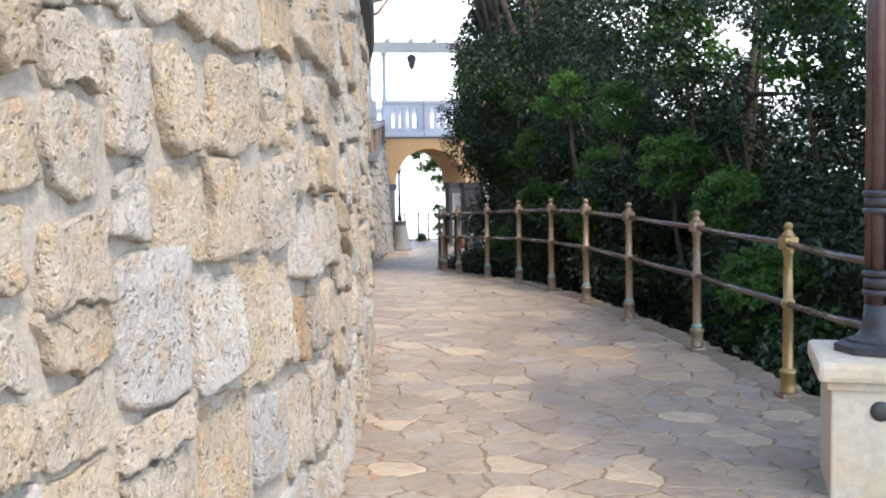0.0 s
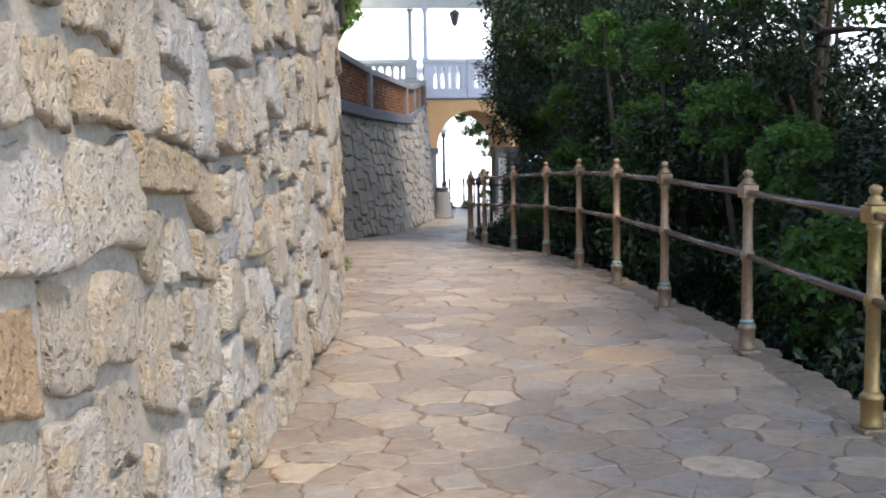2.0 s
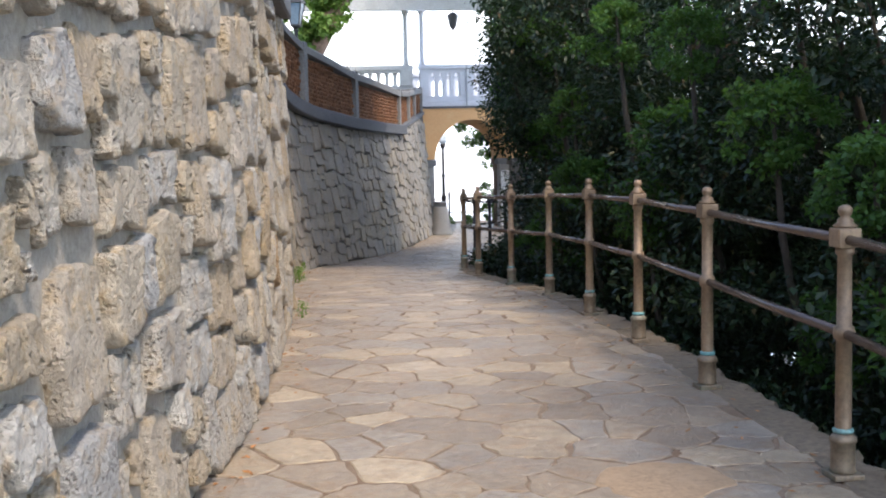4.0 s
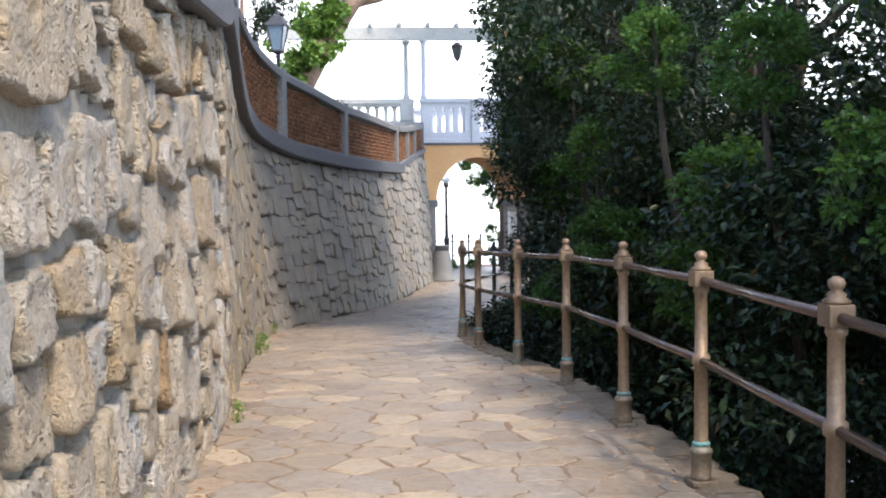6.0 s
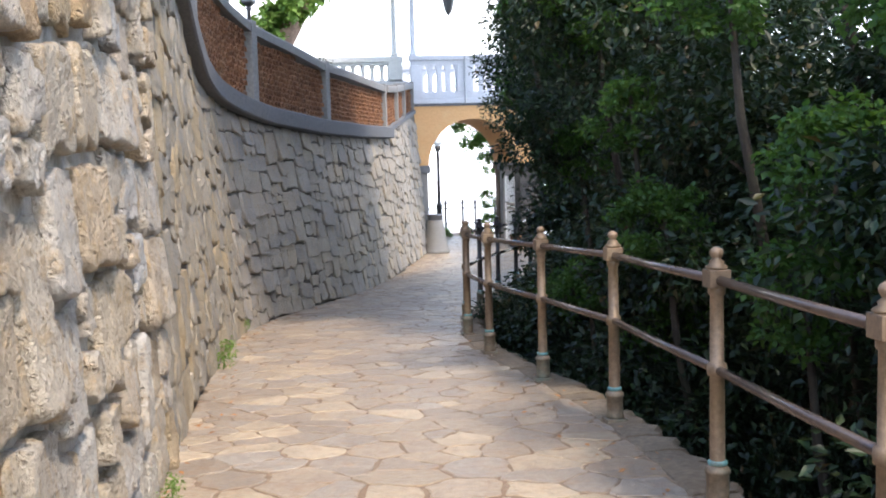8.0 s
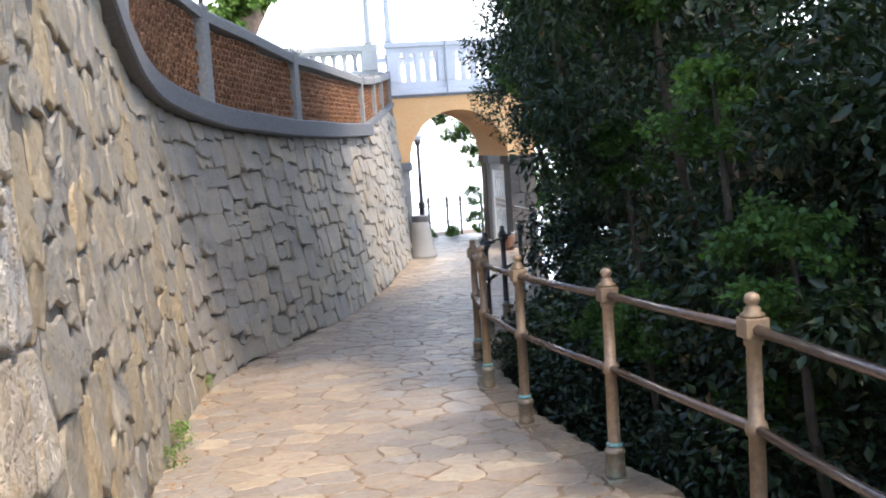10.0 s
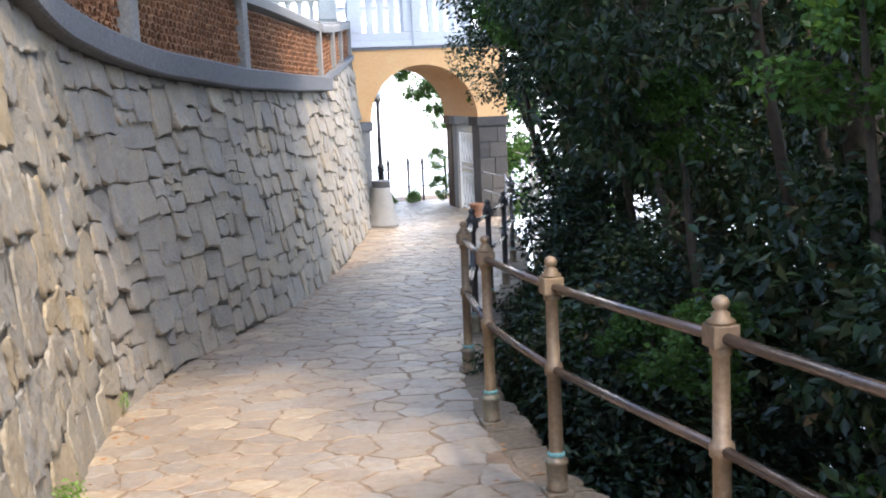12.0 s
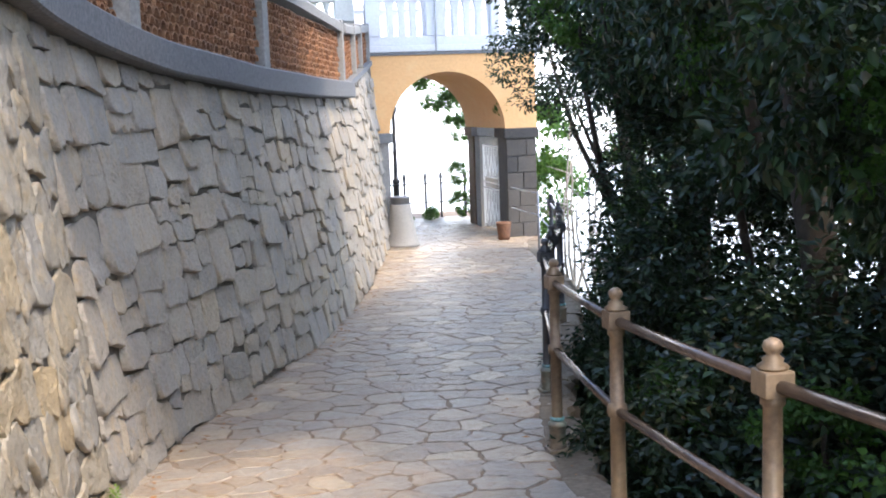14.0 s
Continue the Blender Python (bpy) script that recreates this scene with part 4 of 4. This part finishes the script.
rng = random.Random(4)
for k in range(25):
    y = 6.6 + 0.95 * k
    edge = float(np.interp(y, EDGE.p[:, 1], EDGE.p[:, 0]))
    x = edge + rng.uniform(0.75, 1.25)
    z = gz(y) - rng.uniform(1.0, 1.6) + (0.6 if y > 21.5 else 0.0)
    b = thing("bush", "dark green bush growing on the slope below the path", "bush", (x, y, z), "bushes below the path")
    part("stem", tube([(0, 0, -1.4), (0.05, 0.03, -0.5), (0.0, 0.1, 0.4)], [0.05, 0.04, 0.02], 6), M_BARK, b, "", True)
    put("foliage", BUSH, b, "", pose(0, 0, 0.1, 0, 0, rng.uniform(0, 360)) @ Matrix.Diagonal((rng.uniform(0.55, 0.8), rng.uniform(0.8, 1.1), rng.uniform(0.9, 1.2), 1)))
for k, (x, y, z, s) in enumerate([(5.1, 9.6, 0.35, 0.75), (5.3, 8.4, -0.35, 0.7), (5.4, 11.4, 0.2, 0.5), (5.25, 14.6, 1.5, 0.55), (5.1, 17.6, 1.9, 0.45), (5.5, 22.2, -0.4, 0.55), (5.3, 20.3, 0.1, 0.4), (5.6, 12.8, 3.0, 0.7), (5.9, 10.6, 2.8, 0.7), (5.1, 12.0, 1.6, 0.5), (5.0, 13.4, 2.3, 0.45), (5.0, 15.4, 2.6, 0.5), (4.95, 16.4, 1.1, 0.45), (5.1, 18.6, 2.8, 0.5), (5.2, 19.6, 1.6, 0.4), (5.6, 21.4, 2.9, 0.5), (5.9, 22.6, 2.0, 0.45), (5.2, 10.8, 1.2, 0.5), (5.3, 17.2, 0.3, 0.45), (6.1, 26.2, 2.6, 0.5), (6.0, 25.6, 3.6, 0.5), (6.6, 24.4, -0.6, 0.8), (8.0, 28.5, -1.0, 0.8), (7.6, 26.4, -1.3, 0.8), (7.2, 27.6, 3.0, 0.6), (7.8, 29.2, 2.2, 0.6), (6.9, 26.2, 3.4, 0.45), (8.4, 30.4, 0.9, 0.7), (7.7, 28.6, 0.3, 0.6), (5.0, 20.9, 3.3, 0.45), (4.9, 14.2, 0.9, 0.45), (5.1, 19.0, 0.4, 0.4)]):
    b = thing("shrub", "shrub with fresh green leaves among the dark trees", "bush", (x, y, z), "fresh green shrubs")
    part("stem", tube([(0.3, 0, -1.9), (0.1, 0.03, -0.8), (0.0, 0.0, 0.2)], [0.035, 0.028, 0.012], 6), M_BARK, b, "", True)
    put("foliage", FRESH, b, "", pose(0, 0, 0, 0, 0, 53 * k) @ Matrix.Diagonal((s, s, s * 0.9, 1)))


def ivy_tree():
    t = thing("ivy_clad_tree", "leaning brown tree trunk clad in bright green ivy", "tree", (1.7, 32.6, 1.9))
    pts = [(-0.5, 0, -0.3), (0.1, 0.1, 0.9), (0.72, 0.2, 2.1), (1.28, 0.3, 3.1), (1.85, 0.3, 3.9), (2.6, 0.2, 4.6), (3.4, 0.0, 5.3)]
    bm = tube(pts, [0.34, 0.3, 0.27, 0.24, 0.19, 0.14, 0.08], 12)
    part("trunk", bm, M_BARK2, t, "", True)
    limbs = [[pts[3], (1.3, 0.5, 4.2), (1.0, 0.6, 5.6)], [pts[4], (2.5, 0.4, 4.05), (3.2, 0.5, 4.35), (3.8, 0.5, 5.1)], [pts[5], (3.3, 0, 4.7), (4.0, 0.1, 4.9), (4.4, 0.2, 5.3)], [(3.3, 0, 4.7), (3.7, -0.2, 5.2), (4.2, -0.3, 5.6)]]
    for l in limbs:
        part("limb", tube(l, [0.12 - 0.1 * k / (len(l) - 1) for k in range(len(l))], 8), M_BARK2, t, "", True)
    g = np.random.default_rng(5)
    cs, rs = [], []
    for k in range(95):
        u = g.uniform(0.24, 0.66) * 6
        i = int(u)
        p = np.array(pts[i]) * (1 - u + i) + np.array(pts[i + 1]) * (u - i)
        cs.append(p + g.normal(size=3) * np.array([0.2, 0.16, 0.3]) + np.array([-0.26, -0.12, 0.05]))
        rs.append(g.uniform(0.12, 0.26))
    put("ivy", leaf_mesh("ivy", cs, rs, 95, 0.11, M_IVY, 81, 0.85), t, "bright green ivy leaves")
    c, r = crown_centres(91, 60, 1.7, 1.4, 0.9, 0.4)
    put("crown", leaf_mesh("pine_crown", c + np.array([0.6, 0.8, 6.2]), r, 120, 0.12, M_LEAF, 92, 0.3), t, "sparse dark crown")
    return t


ivy_tree()
for k, (x, y, z, s) in enumerate([(2.75, 33.6, 2.7, 1.0), (1.15, 30.2, 5.5, 1.3), (0.2, 28.0, 5.6, 1.3)]):
    b = thing("garden_shrub", "dark leafy shrub in the garden above the wall", "bush", (x, y, z), "garden shrubs")
    part("stem", tube([(0, 0, 1.8 - z), (0.05, 0, 0)], [0.09, 0.04], 7), M_BARK2, b, "", True)
    put("foliage", BUSH, b, "", pose(0, 0, 0, 0, 0, 80 * k) @ Matrix.Diagonal((s * 0.8, s * 0.8, s, 1)))
for k, (x, y, z, s) in enumerate([(7.75, 41.8, 2.15, 0.6), (8.15, 41.5, 1.7, 0.5), (7.35, 41.6, 2.5, 0.3), (9.5, 38.6, -0.2, 1.0), (9.5, 39.2, 1.0, 1.0), (8.35, 37.4, 1.75, 0.3), (8.3, 41.3, 1.2, 0.35), (8.15, 41.0, 0.2, 0.32), (8.2, 40.95, -0.5, 0.35), (7.0, 42.0, -0.95, 0.35), (7.7, 42.1, -0.95, 0.35)]):
    b = thing("climber", "climbing plant with green leaves beside the arch", "plant", (x, y, z), "climbers by the arch")
    part("stem", tube([(0.25, 0.1, -0.45 if z > -0.9 else -0.1), (0.1, 0, 0)], [0.012, 0.008], 5), M_BARK, b, "", True)
    put("foliage", FRESH, b, "", pose(0, 0, 0, 0, 0, 40 * k) @ Matrix.Diagonal((s, s, s * 1.2, 1)))


M_GREYBARK = plain_material("pale_grey_bark", (0.30, 0.27, 0.23), 0.9, 0, 30, 0.4, (0.18, 0.16, 0.12), 0.5, 0.006)


def bare_shrub(x, y, z, height, seed):
    t = thing("bare_shrub", "leggy shrub of bare pale grey branches beside the pier", "bush", (x, y, z), "bare shrubs by the pier")
    g = random.Random(seed)
    for k in range(4):
        tip = Vector((g.uniform(-0.5, 0.5), g.uniform(-0.4, 0.4), height * g.uniform(0.75, 1.1)))
        stem = limb_points((g.uniform(-0.06, 0.06), g.uniform(-0.06, 0.06), -0.6), tip, 0.22, seed + k, 8)
        bm = tube(stem, [0.034 - 0.0035 * i for i in range(8)], 6)
        for q in range(5):
            a = stem[3 + q % 4]
            e = a + Vector((g.uniform(-0.55, 0.55), g.uniform(-0.4, 0.4), g.uniform(0.15, 0.6)))
            tube(limb_points(a, e, 0.09, seed + 7 * k + q, 5), [0.014, 0.012, 0.01, 0.007, 0.004], 5, bm)
        part("branch", bm, M_GREYBARK, t, "", True)
    return t


bare_shrub(8.75, 34.6, gz(34.6) - 0.5, 2.5, 401)
bare_shrub(8.6, 32.8, gz(32.8) - 0.6, 2.2, 433)


def fallen_leaves():
    """Dry leaves that have gathered along the foot of the wall and the kerb."""
    g = random.Random(77)
    verts, faces = [], []
    for k in range(420):
        y = g.uniform(4.5, 34)
        if g.random() < 0.6:
            xl = float(np.interp(y, MAIN.p[:, 1], MAIN.p[:, 0])) if y < 31 else float(np.interp(y, END.p[:, 1], END.p[:, 0]))
            x = xl + 0.06 + abs(g.gauss(0, 0.12))
        else:
            x = float(np.interp(y, EDGE.p[:, 1], EDGE.p[:, 0])) - 0.1 - abs(g.gauss(0, 0.2))
        a, s = g.uniform(0, 6.28), g.uniform(0.012, 0.03)
        z = gz(y) + 0.006
        c, d = math.cos(a) * s, math.sin(a) * s
        b = len(verts)
        verts += [(x - c, y - d, z), (x + d * 0.5, y - c * 0.5, z + g.uniform(0, 0.008)), (x + c, y + d, z + g.uniform(0, 0.01)), (x - d * 0.5, y + c * 0.5, z + g.uniform(0, 0.008))]
        faces += [(b, b + 1, b + 2), (b, b + 2, b + 3)]
    ob = put("fallen_leaves", mesh_of("fallen_leaves", verts, faces, M_DRYLEAF))
    tagged(ob, "dry orange-brown leaves scattered along the path edges", "fallen leaves", kind="stuff")


fallen_leaves()
for k, (x, y, s) in enumerate([(1.86, 19.0, 0.16), (1.84, 18.4, 0.12), (1.9, 21.3, 0.1), (1.84, 14.2, 0.1)]):
    b = thing("weed", "small yellow-green weed growing at the wall foot", "weed", (x, y, gz(y) + 0.06), "weeds at the wall foot")
    part("stem", tube([(0, 0, -0.07), (0.01, 0, 0.03)], [0.006, 0.004], 5), M_IVY, b)
    put("foliage", WEED, b, "", pose(0, 0, 0.02, 0, 0, 70 * k) @ Matrix.Diagonal((s / 0.16, s / 0.16, s / 0.16, 1)))


# ---- stones of the walls and the path ----
def clip(poly, nx, ny, d):
    """The part of a polygon on the side nx*x + ny*y <= d."""
    out = []
    for (ax, ay), (bx, by) in zip(poly, poly[1:] + poly[:1]):
        da, db = nx * ax + ny * ay - d, nx * bx + ny * by - d
        if da <= 0:
            out.append((ax, ay))
        if (da < 0) != (db < 0) and da != db:
            t = da / (da - db)
            out.append((ax + (bx - ax) * t, ay + (by - ay) * t))
    return out


def cells(points, reach):
    """Voronoi cells of the points."""
    grid = {}
    for i, (x, y) in enumerate(points):
        grid.setdefault((int(x // reach), int(y // reach)), []).append(i)
    for i, (x, y) in enumerate(points):
        poly = [(x - reach, y - reach), (x + reach, y - reach), (x + reach, y + reach), (x - reach, y + reach)]
        gx, gy = int(x // reach), int(y // reach)
        near = [j for a in range(gx - 2, gx + 3) for b in range(gy - 2, gy + 3) for j in grid.get((a, b), ()) if j != i]
        near.sort(key=lambda j: (points[j][0] - x) ** 2 + (points[j][1] - y) ** 2)
        for j in near[:22]:
            dx, dy = points[j][0] - x, points[j][1] - y
            poly = clip(poly, dx, dy, (points[j][0] ** 2 + points[j][1] ** 2 - x * x - y * y) / 2)
            if len(poly) < 3:
                break
        if len(poly) >= 3:
            yield i, poly


def outline(poly, gap, count, rough, rng, cut):
    """A polygon drawn in by gap, its corners eased, resampled to count points, with an uneven edge."""
    p = np.array(poly)
    c = p.mean(0)
    size = np.sqrt(np.mean(np.sum((p - c) ** 2, 1)))
    p = c + (p - c) * max(0.3, 1 - gap / max(size, 1e-3))
    if count == 0:
        out = []
        for a, b in zip(p, np.roll(p, -1, 0)):
            d = np.hypot(*(b - a))
            out.append(a + (b - a) * min(0.25, 0.012 / max(d, 1e-3)))
            if d > 0.05:
                n = np.array([b[1] - a[1], a[0] - b[0]]) / d
                for f in (0.33, 0.68) if d > 0.14 else (0.5,):
                    out.append(a + (b - a) * f + n * rng.uniform(-rough, rough) * 1.4)
            out.append(a + (b - a) * (1 - min(0.25, 0.012 / max(d, 1e-3))))
        return np.array(out), c
    q = np.roll(p, -1, 0)
    p = np.stack([p + (q - p) * cut, p + (q - p) * (1 - cut)], 1).reshape(-1, 2)
    d = np.r_[0, np.cumsum(np.hypot(*(np.roll(p, -1, 0) - p).T))]
    pp = np.vstack([p, p[:1]])
    t = np.linspace(0, d[-1], count, endpoint=False)
    p = np.stack([np.interp(t, d, pp[:, 0]), np.interp(t, d, pp[:, 1])], 1)
    return p + np.array([[rng.uniform(-rough, rough), rng.uniform(-rough, rough)] for _ in p]), c


def stone(poly, place, gap, count, rough, lump, rng, cut, tilt, rings, lean=0.0):
    """A stone: an edge ring set in the joint, a broken shoulder, an uneven, slightly tilted face whose foot may jut out."""
    p, c = outline(poly, gap, count, rough, rng, cut)
    tx, ty = rng.uniform(-tilt, tilt), rng.uniform(-tilt, tilt) - lean
    ox, oy = rng.uniform(0, 50), rng.uniform(0, 50)
    verts = []
    for f, o, j in rings:
        for x, y in p:
            u, v = c[0] + (x - c[0]) * f, c[1] + (y - c[1]) * f
            out = o
            if j:
                out += j * (lump * noise.noise(Vector((u * 7 + ox, v * 7 + oy, 0))) + 1.2 * lump * noise.noise(Vector((u * 21 + ox, v * 15, oy))) + lump * noise.noise(Vector((u * 47, v * 34 + ox, oy))) + tx * (u - c[0]) + ty * (v - c[1]))
            verts.append(place(u, v, out))
    verts.append(place(c[0], c[1], rings[-1][1]))
    n, faces = len(p), []
    for r in range(len(rings) - 1):
        for k in range(n):
            a, b = r * n + k, r * n + (k + 1) % n
            faces.append((a, b, b + n, a + n))
    last = len(rings) - 1
    for k in range(n):
        faces.append((last * n + k, last * n + (k + 1) % n, (last + 1) * n))
    return verts, faces


def lay(owner, name, stones, material, key, limit=290, smooth=True):
    """The stones nearest the walk as parts of their own, the rest joined into one part."""
    stones = sorted(stones, key=key)
    for verts, faces in stones[:limit]:
        c = np.mean(verts, 0)
        me = mesh_of(name, [tuple(np.array(q) - c) for q in verts], faces, material, smooth)
        put(name, me, owner, "", Matrix.Translation(c))
    verts, faces = [], []
    for v, f in stones[limit:]:
        b = len(verts)
        verts += v
        faces += [tuple(i + b for i in q) for q in f]
    if verts:
        tagged(put("joined_" + name + "s", mesh_of("joined_" + name + "s", verts, faces, material, smooth), owner), kind="stuff")


def divide(x0, x1, y0, y1, area, wide, rng, out, spread=(0.55, 1.9)):
    """Uneven blocks: a rectangle cut again and again until each piece has about the given area."""
    w, h = x1 - x0, y1 - y0
    if w * h < area * rng.uniform(*spread) and w < 3.6 * h and h < 2.2 * w / max(1.0, wide * 0.8):
        out.append((x0, x1, y0, y1))
        return
    f = rng.uniform(0.36, 0.64)
    if w > h * wide * rng.uniform(0.75, 1.3):
        c = x0 + w * f
        parts = (x0, c, y0, y1), (c, x1, y0, y1)
    else:
        c = y0 + h * f
        parts = (x0, x1, y0, c), (x0, x1, c, y1)
    for p in parts:
        divide(*p, area, wide, rng, out, spread)


def masonry(line, owner, s0, s1, seed, material, area, wide, jitter, gap, proud, rough, lump, cut, tilt, key, limit, count=18, lean=0.0, dressed=False, spread=(0.55, 1.9), smooth=True):
    rng = random.Random(seed)
    blocks, s = [], s0
    while s < s1 - 0.01:
        e = min(s1, s + rng.uniform(1.1, 2.6))
        divide(s, e, -0.04, 3.3, area, wide, rng, blocks, spread)
        s = e
    out = []
    for a, b, z0, z1 in blocks:
        top = wall_height(line, (a + b) / 2) - 0.012
        j = lambda: rng.uniform(-jitter, jitter)
        wave = 0.07 * math.sin(a * 0.9) + 0.05 * math.sin(a * 2.3 + z0)
        m = (a + b) / 2
        q = [(a + j(), z0 + wave + j()), (m, z0 + wave + j() * 0.8), (b + j(), z0 + wave + j()), (b + j() * 0.7, (z0 + z1) / 2 + wave), (b + j(), z1 + wave + j()), (m, z1 + wave + j() * 0.8), (a + j(), z1 + wave + j()), (a + j() * 0.7, (z0 + z1) / 2 + wave)]
        q = clip(clip(q, 0, 1, top), 0, -1, 0.04)
        q = clip(clip(q, 1, 0, s1), -1, 0, -s0)
        if len(q) < 3:
            continue
        hs, ws = [p[1] for p in q], [p[0] for p in q]
        if max(hs) - min(hs) < 0.06 or max(ws) - min(ws) < 0.05:
            continue
        d, tip = rng.uniform(*proud), lean * rng.uniform(0.2, 1.0)
        if dressed:
            d += 0.45 * tip * (max(hs) - min(hs))
        rings = ((1.0, -0.02, 0), (0.988, d * 0.6, 0.75), (0.955, d, 1.0), (0.88, d, 1.0), (0.5, d, 1.0)) if dressed else ((1.0, -0.03, 0), (0.985, d * 0.7, 0.35), (0.945, d * 0.97, 0.8), (0.87, d, 1.0), (0.76, d, 1.0), (0.62, d, 1.0), (0.46, d, 1.0), (0.26, d, 1.0))
        out.append(stone(q, lambda u, v, o: wall_point(line, u, v, o), rng.uniform(*gap), count, rough, lump, rng, cut, tilt, rings, tip))
    lay(owner, "stone", out, material, key, limit, smooth)


def flags():
    rng = random.Random(21)
    pts, rad, grid = [], [], {}

    def inside(x, y):
        xl = float(np.interp(y, MAIN.p[:, 1], MAIN.p[:, 0])) if y < 31 else float(np.interp(y, END.p[:, 1], END.p[:, 0]))
        xr = float(np.interp(y, EDGE.p[:, 1], EDGE.p[:, 0])) if y < 37.2 else 8.8
        return xl - 0.4 < x < xr + 0.4

    for _ in range(34000):
        x, y = rng.uniform(-1.5, 9.2), rng.uniform(-1.0, 41.5)
        if not inside(x, y):
            continue
        r = (rng.choice((0.08, 0.12, 0.15, 0.19, 0.23)) if _ < 14000 else rng.choice((0.07, 0.1, 0.13))) * (0.76 if y < 7.5 else 0.9 if y < 15 else 0.78)
        k = (int(x // 0.5), int(y // 0.5))
        near = [j for a in (-1, 0, 1) for b in (-1, 0, 1) for j in grid.get((k[0] + a, k[1] + b), ())]
        if all((pts[j][0] - x) ** 2 + (pts[j][1] - y) ** 2 > (r + rad[j]) ** 2 for j in near):
            grid.setdefault(k, []).append(len(pts))
            pts.append((x, y))
            rad.append(r)
    out = []
    for i, poly in cells(pts, 1.0):
        x, y = pts[i]
        if y < 31:
            xl = float(np.interp(y, MAIN.p[:, 1], MAIN.p[:, 0]))
        else:
            xl = float(np.interp(y, END.p[:, 1], END.p[:, 0]))
        xr = float(np.interp(y, EDGE.p[:, 1], EDGE.p[:, 0])) if y < 37.2 else 8.8
        if not xl - 0.1 < x < xr - 0.1:
            continue
        poly = clip(clip(poly, -1, 0, -(xl + 0.0)), 1, 0, xr - 0.17 + rng.uniform(-0.05, 0.05))
        if len(poly) < 3:
            continue
        lift = rng.uniform(-0.003, 0.004)
        place = lambda u, v, o: (u, v, gz(v) + lift * 0.5 + o - 0.007)
        out.append(stone(poly, place, rng.choice((0.002, 0.004, 0.006, 0.013)), 0, 0.013, 0.001, rng, 0.04, 0.004, ((1.0, -0.01, 0), (0.985, 0.006, 0.5), (0.95, 0.009, 1), (0.5, 0.009, 1))))
    lay(path, "flagstone", out, M_FLAG, lambda st: abs(st[0][-1][1] - 8.5), 290, False)


S_NEAR, S_MID = MAIN.of_y(6.6), MAIN.of_y(21.4)
masonry(MAIN, wall_near, 3.0, S_NEAR, 11, M_RUBBLE, 0.13, 1.0, 0.05, (0.018, 0.042), (0.02, 0.05), 0.012, 0.008, 0.045, 0.08, lambda st: abs(st[0][-1][1] - 4.5), 140, 28, 0.10)
masonry(MAIN, wall_near, S_NEAR, S_SPLIT, 13, M_RUBBLE, 0.14, 0.85, 0.04, (0.026, 0.05), (0.035, 0.075), 0.012, 0.009, 0.04, 0.08, lambda st: st[0][-1][1], 150, 30, 0.12)
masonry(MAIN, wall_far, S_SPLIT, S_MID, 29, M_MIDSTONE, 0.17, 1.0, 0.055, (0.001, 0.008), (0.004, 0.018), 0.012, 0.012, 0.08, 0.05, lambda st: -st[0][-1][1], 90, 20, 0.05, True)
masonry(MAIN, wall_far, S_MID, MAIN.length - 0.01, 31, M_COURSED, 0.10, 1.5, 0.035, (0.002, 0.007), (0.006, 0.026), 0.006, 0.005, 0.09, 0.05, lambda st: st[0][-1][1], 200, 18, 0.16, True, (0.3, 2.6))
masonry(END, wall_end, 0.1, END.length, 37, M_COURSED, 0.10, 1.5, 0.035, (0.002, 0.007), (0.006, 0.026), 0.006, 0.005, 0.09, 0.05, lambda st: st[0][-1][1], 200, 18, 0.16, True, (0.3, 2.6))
flags()


def mortar_patch(x, y, rx, ry, seed):
    rng = random.Random(seed)
    ring = [(x + rx * math.cos(a) * rng.uniform(0.85, 1.1), y + ry * math.sin(a) * rng.uniform(0.8, 1.1)) for a in (2 * math.pi * k / 22 for k in range(22))]
    verts = [(u, v, gz(v) - 0.002) for u, v in ring] + [(x + (u - x) * 0.93, y + (v - y) * 0.93, gz(v) + 0.007) for u, v in ring] + [(x, y, gz(y) + 0.009)]
    faces = [(k, (k + 1) % 22, 22 + (k + 1) % 22, 22 + k) for k in range(22)] + [(22 + k, 22 + (k + 1) % 22, 44) for k in range(22)]
    put("mortar_patch", mesh_of("mortar_patch", verts, faces, M_PATCH), path, "smooth sand-coloured mortar patch")


mortar_patch(3.3, 8.98, 0.3, 0.27, 3)


def kerb():
    """Rough mortar-set stones along the outer edge of the path, broken on the side of the drop."""
    rng = random.Random(58)
    owner = thing("kerb", "low kerb of rough mortar-set stones along the drop", "kerb", (0, 0, 0), kind="structure")
    s, end = EDGE.of_y(4.0), EDGE.of_y(36.6)
    while s < end:
        e = min(end, s + rng.uniform(0.22, 0.75))
        n = max(3, int((e - s) / 0.09))
        lift, verts, faces = rng.uniform(0.001, 0.012), [], []
        for k in range(n + 1):
            u = s + 0.006 + (e - s - 0.012) * k / n
            p, side = EDGE.at(u), EDGE.side(u)
            out = rng.uniform(-0.05, 0.05)
            z = gz(p[1])
            for o, h in ((-0.2, -0.01), (-0.185 + rng.uniform(-0.015, 0.015), lift * 0.6), (-0.07, lift + rng.uniform(-0.006, 0.006)), (0.03 + out, lift + rng.uniform(-0.008, 0.004)), (0.055 + out, lift - 0.03), (0.04 + out * 0.5, -0.3)):
                q = p + side * o
                verts.append((q[0], q[1], z + h))
        for k in range(n):
            for r in range(5):
                a = k * 6 + r
                faces.append((a, a + 6, a + 7, a + 1))
        faces += [tuple(range(6)), tuple(range(n * 6 + 5, n * 6 - 1, -1))]
        put("kerb_stone", mesh_of("kerb_stone", verts, faces, M_KERB), owner)
        s = e


kerb()
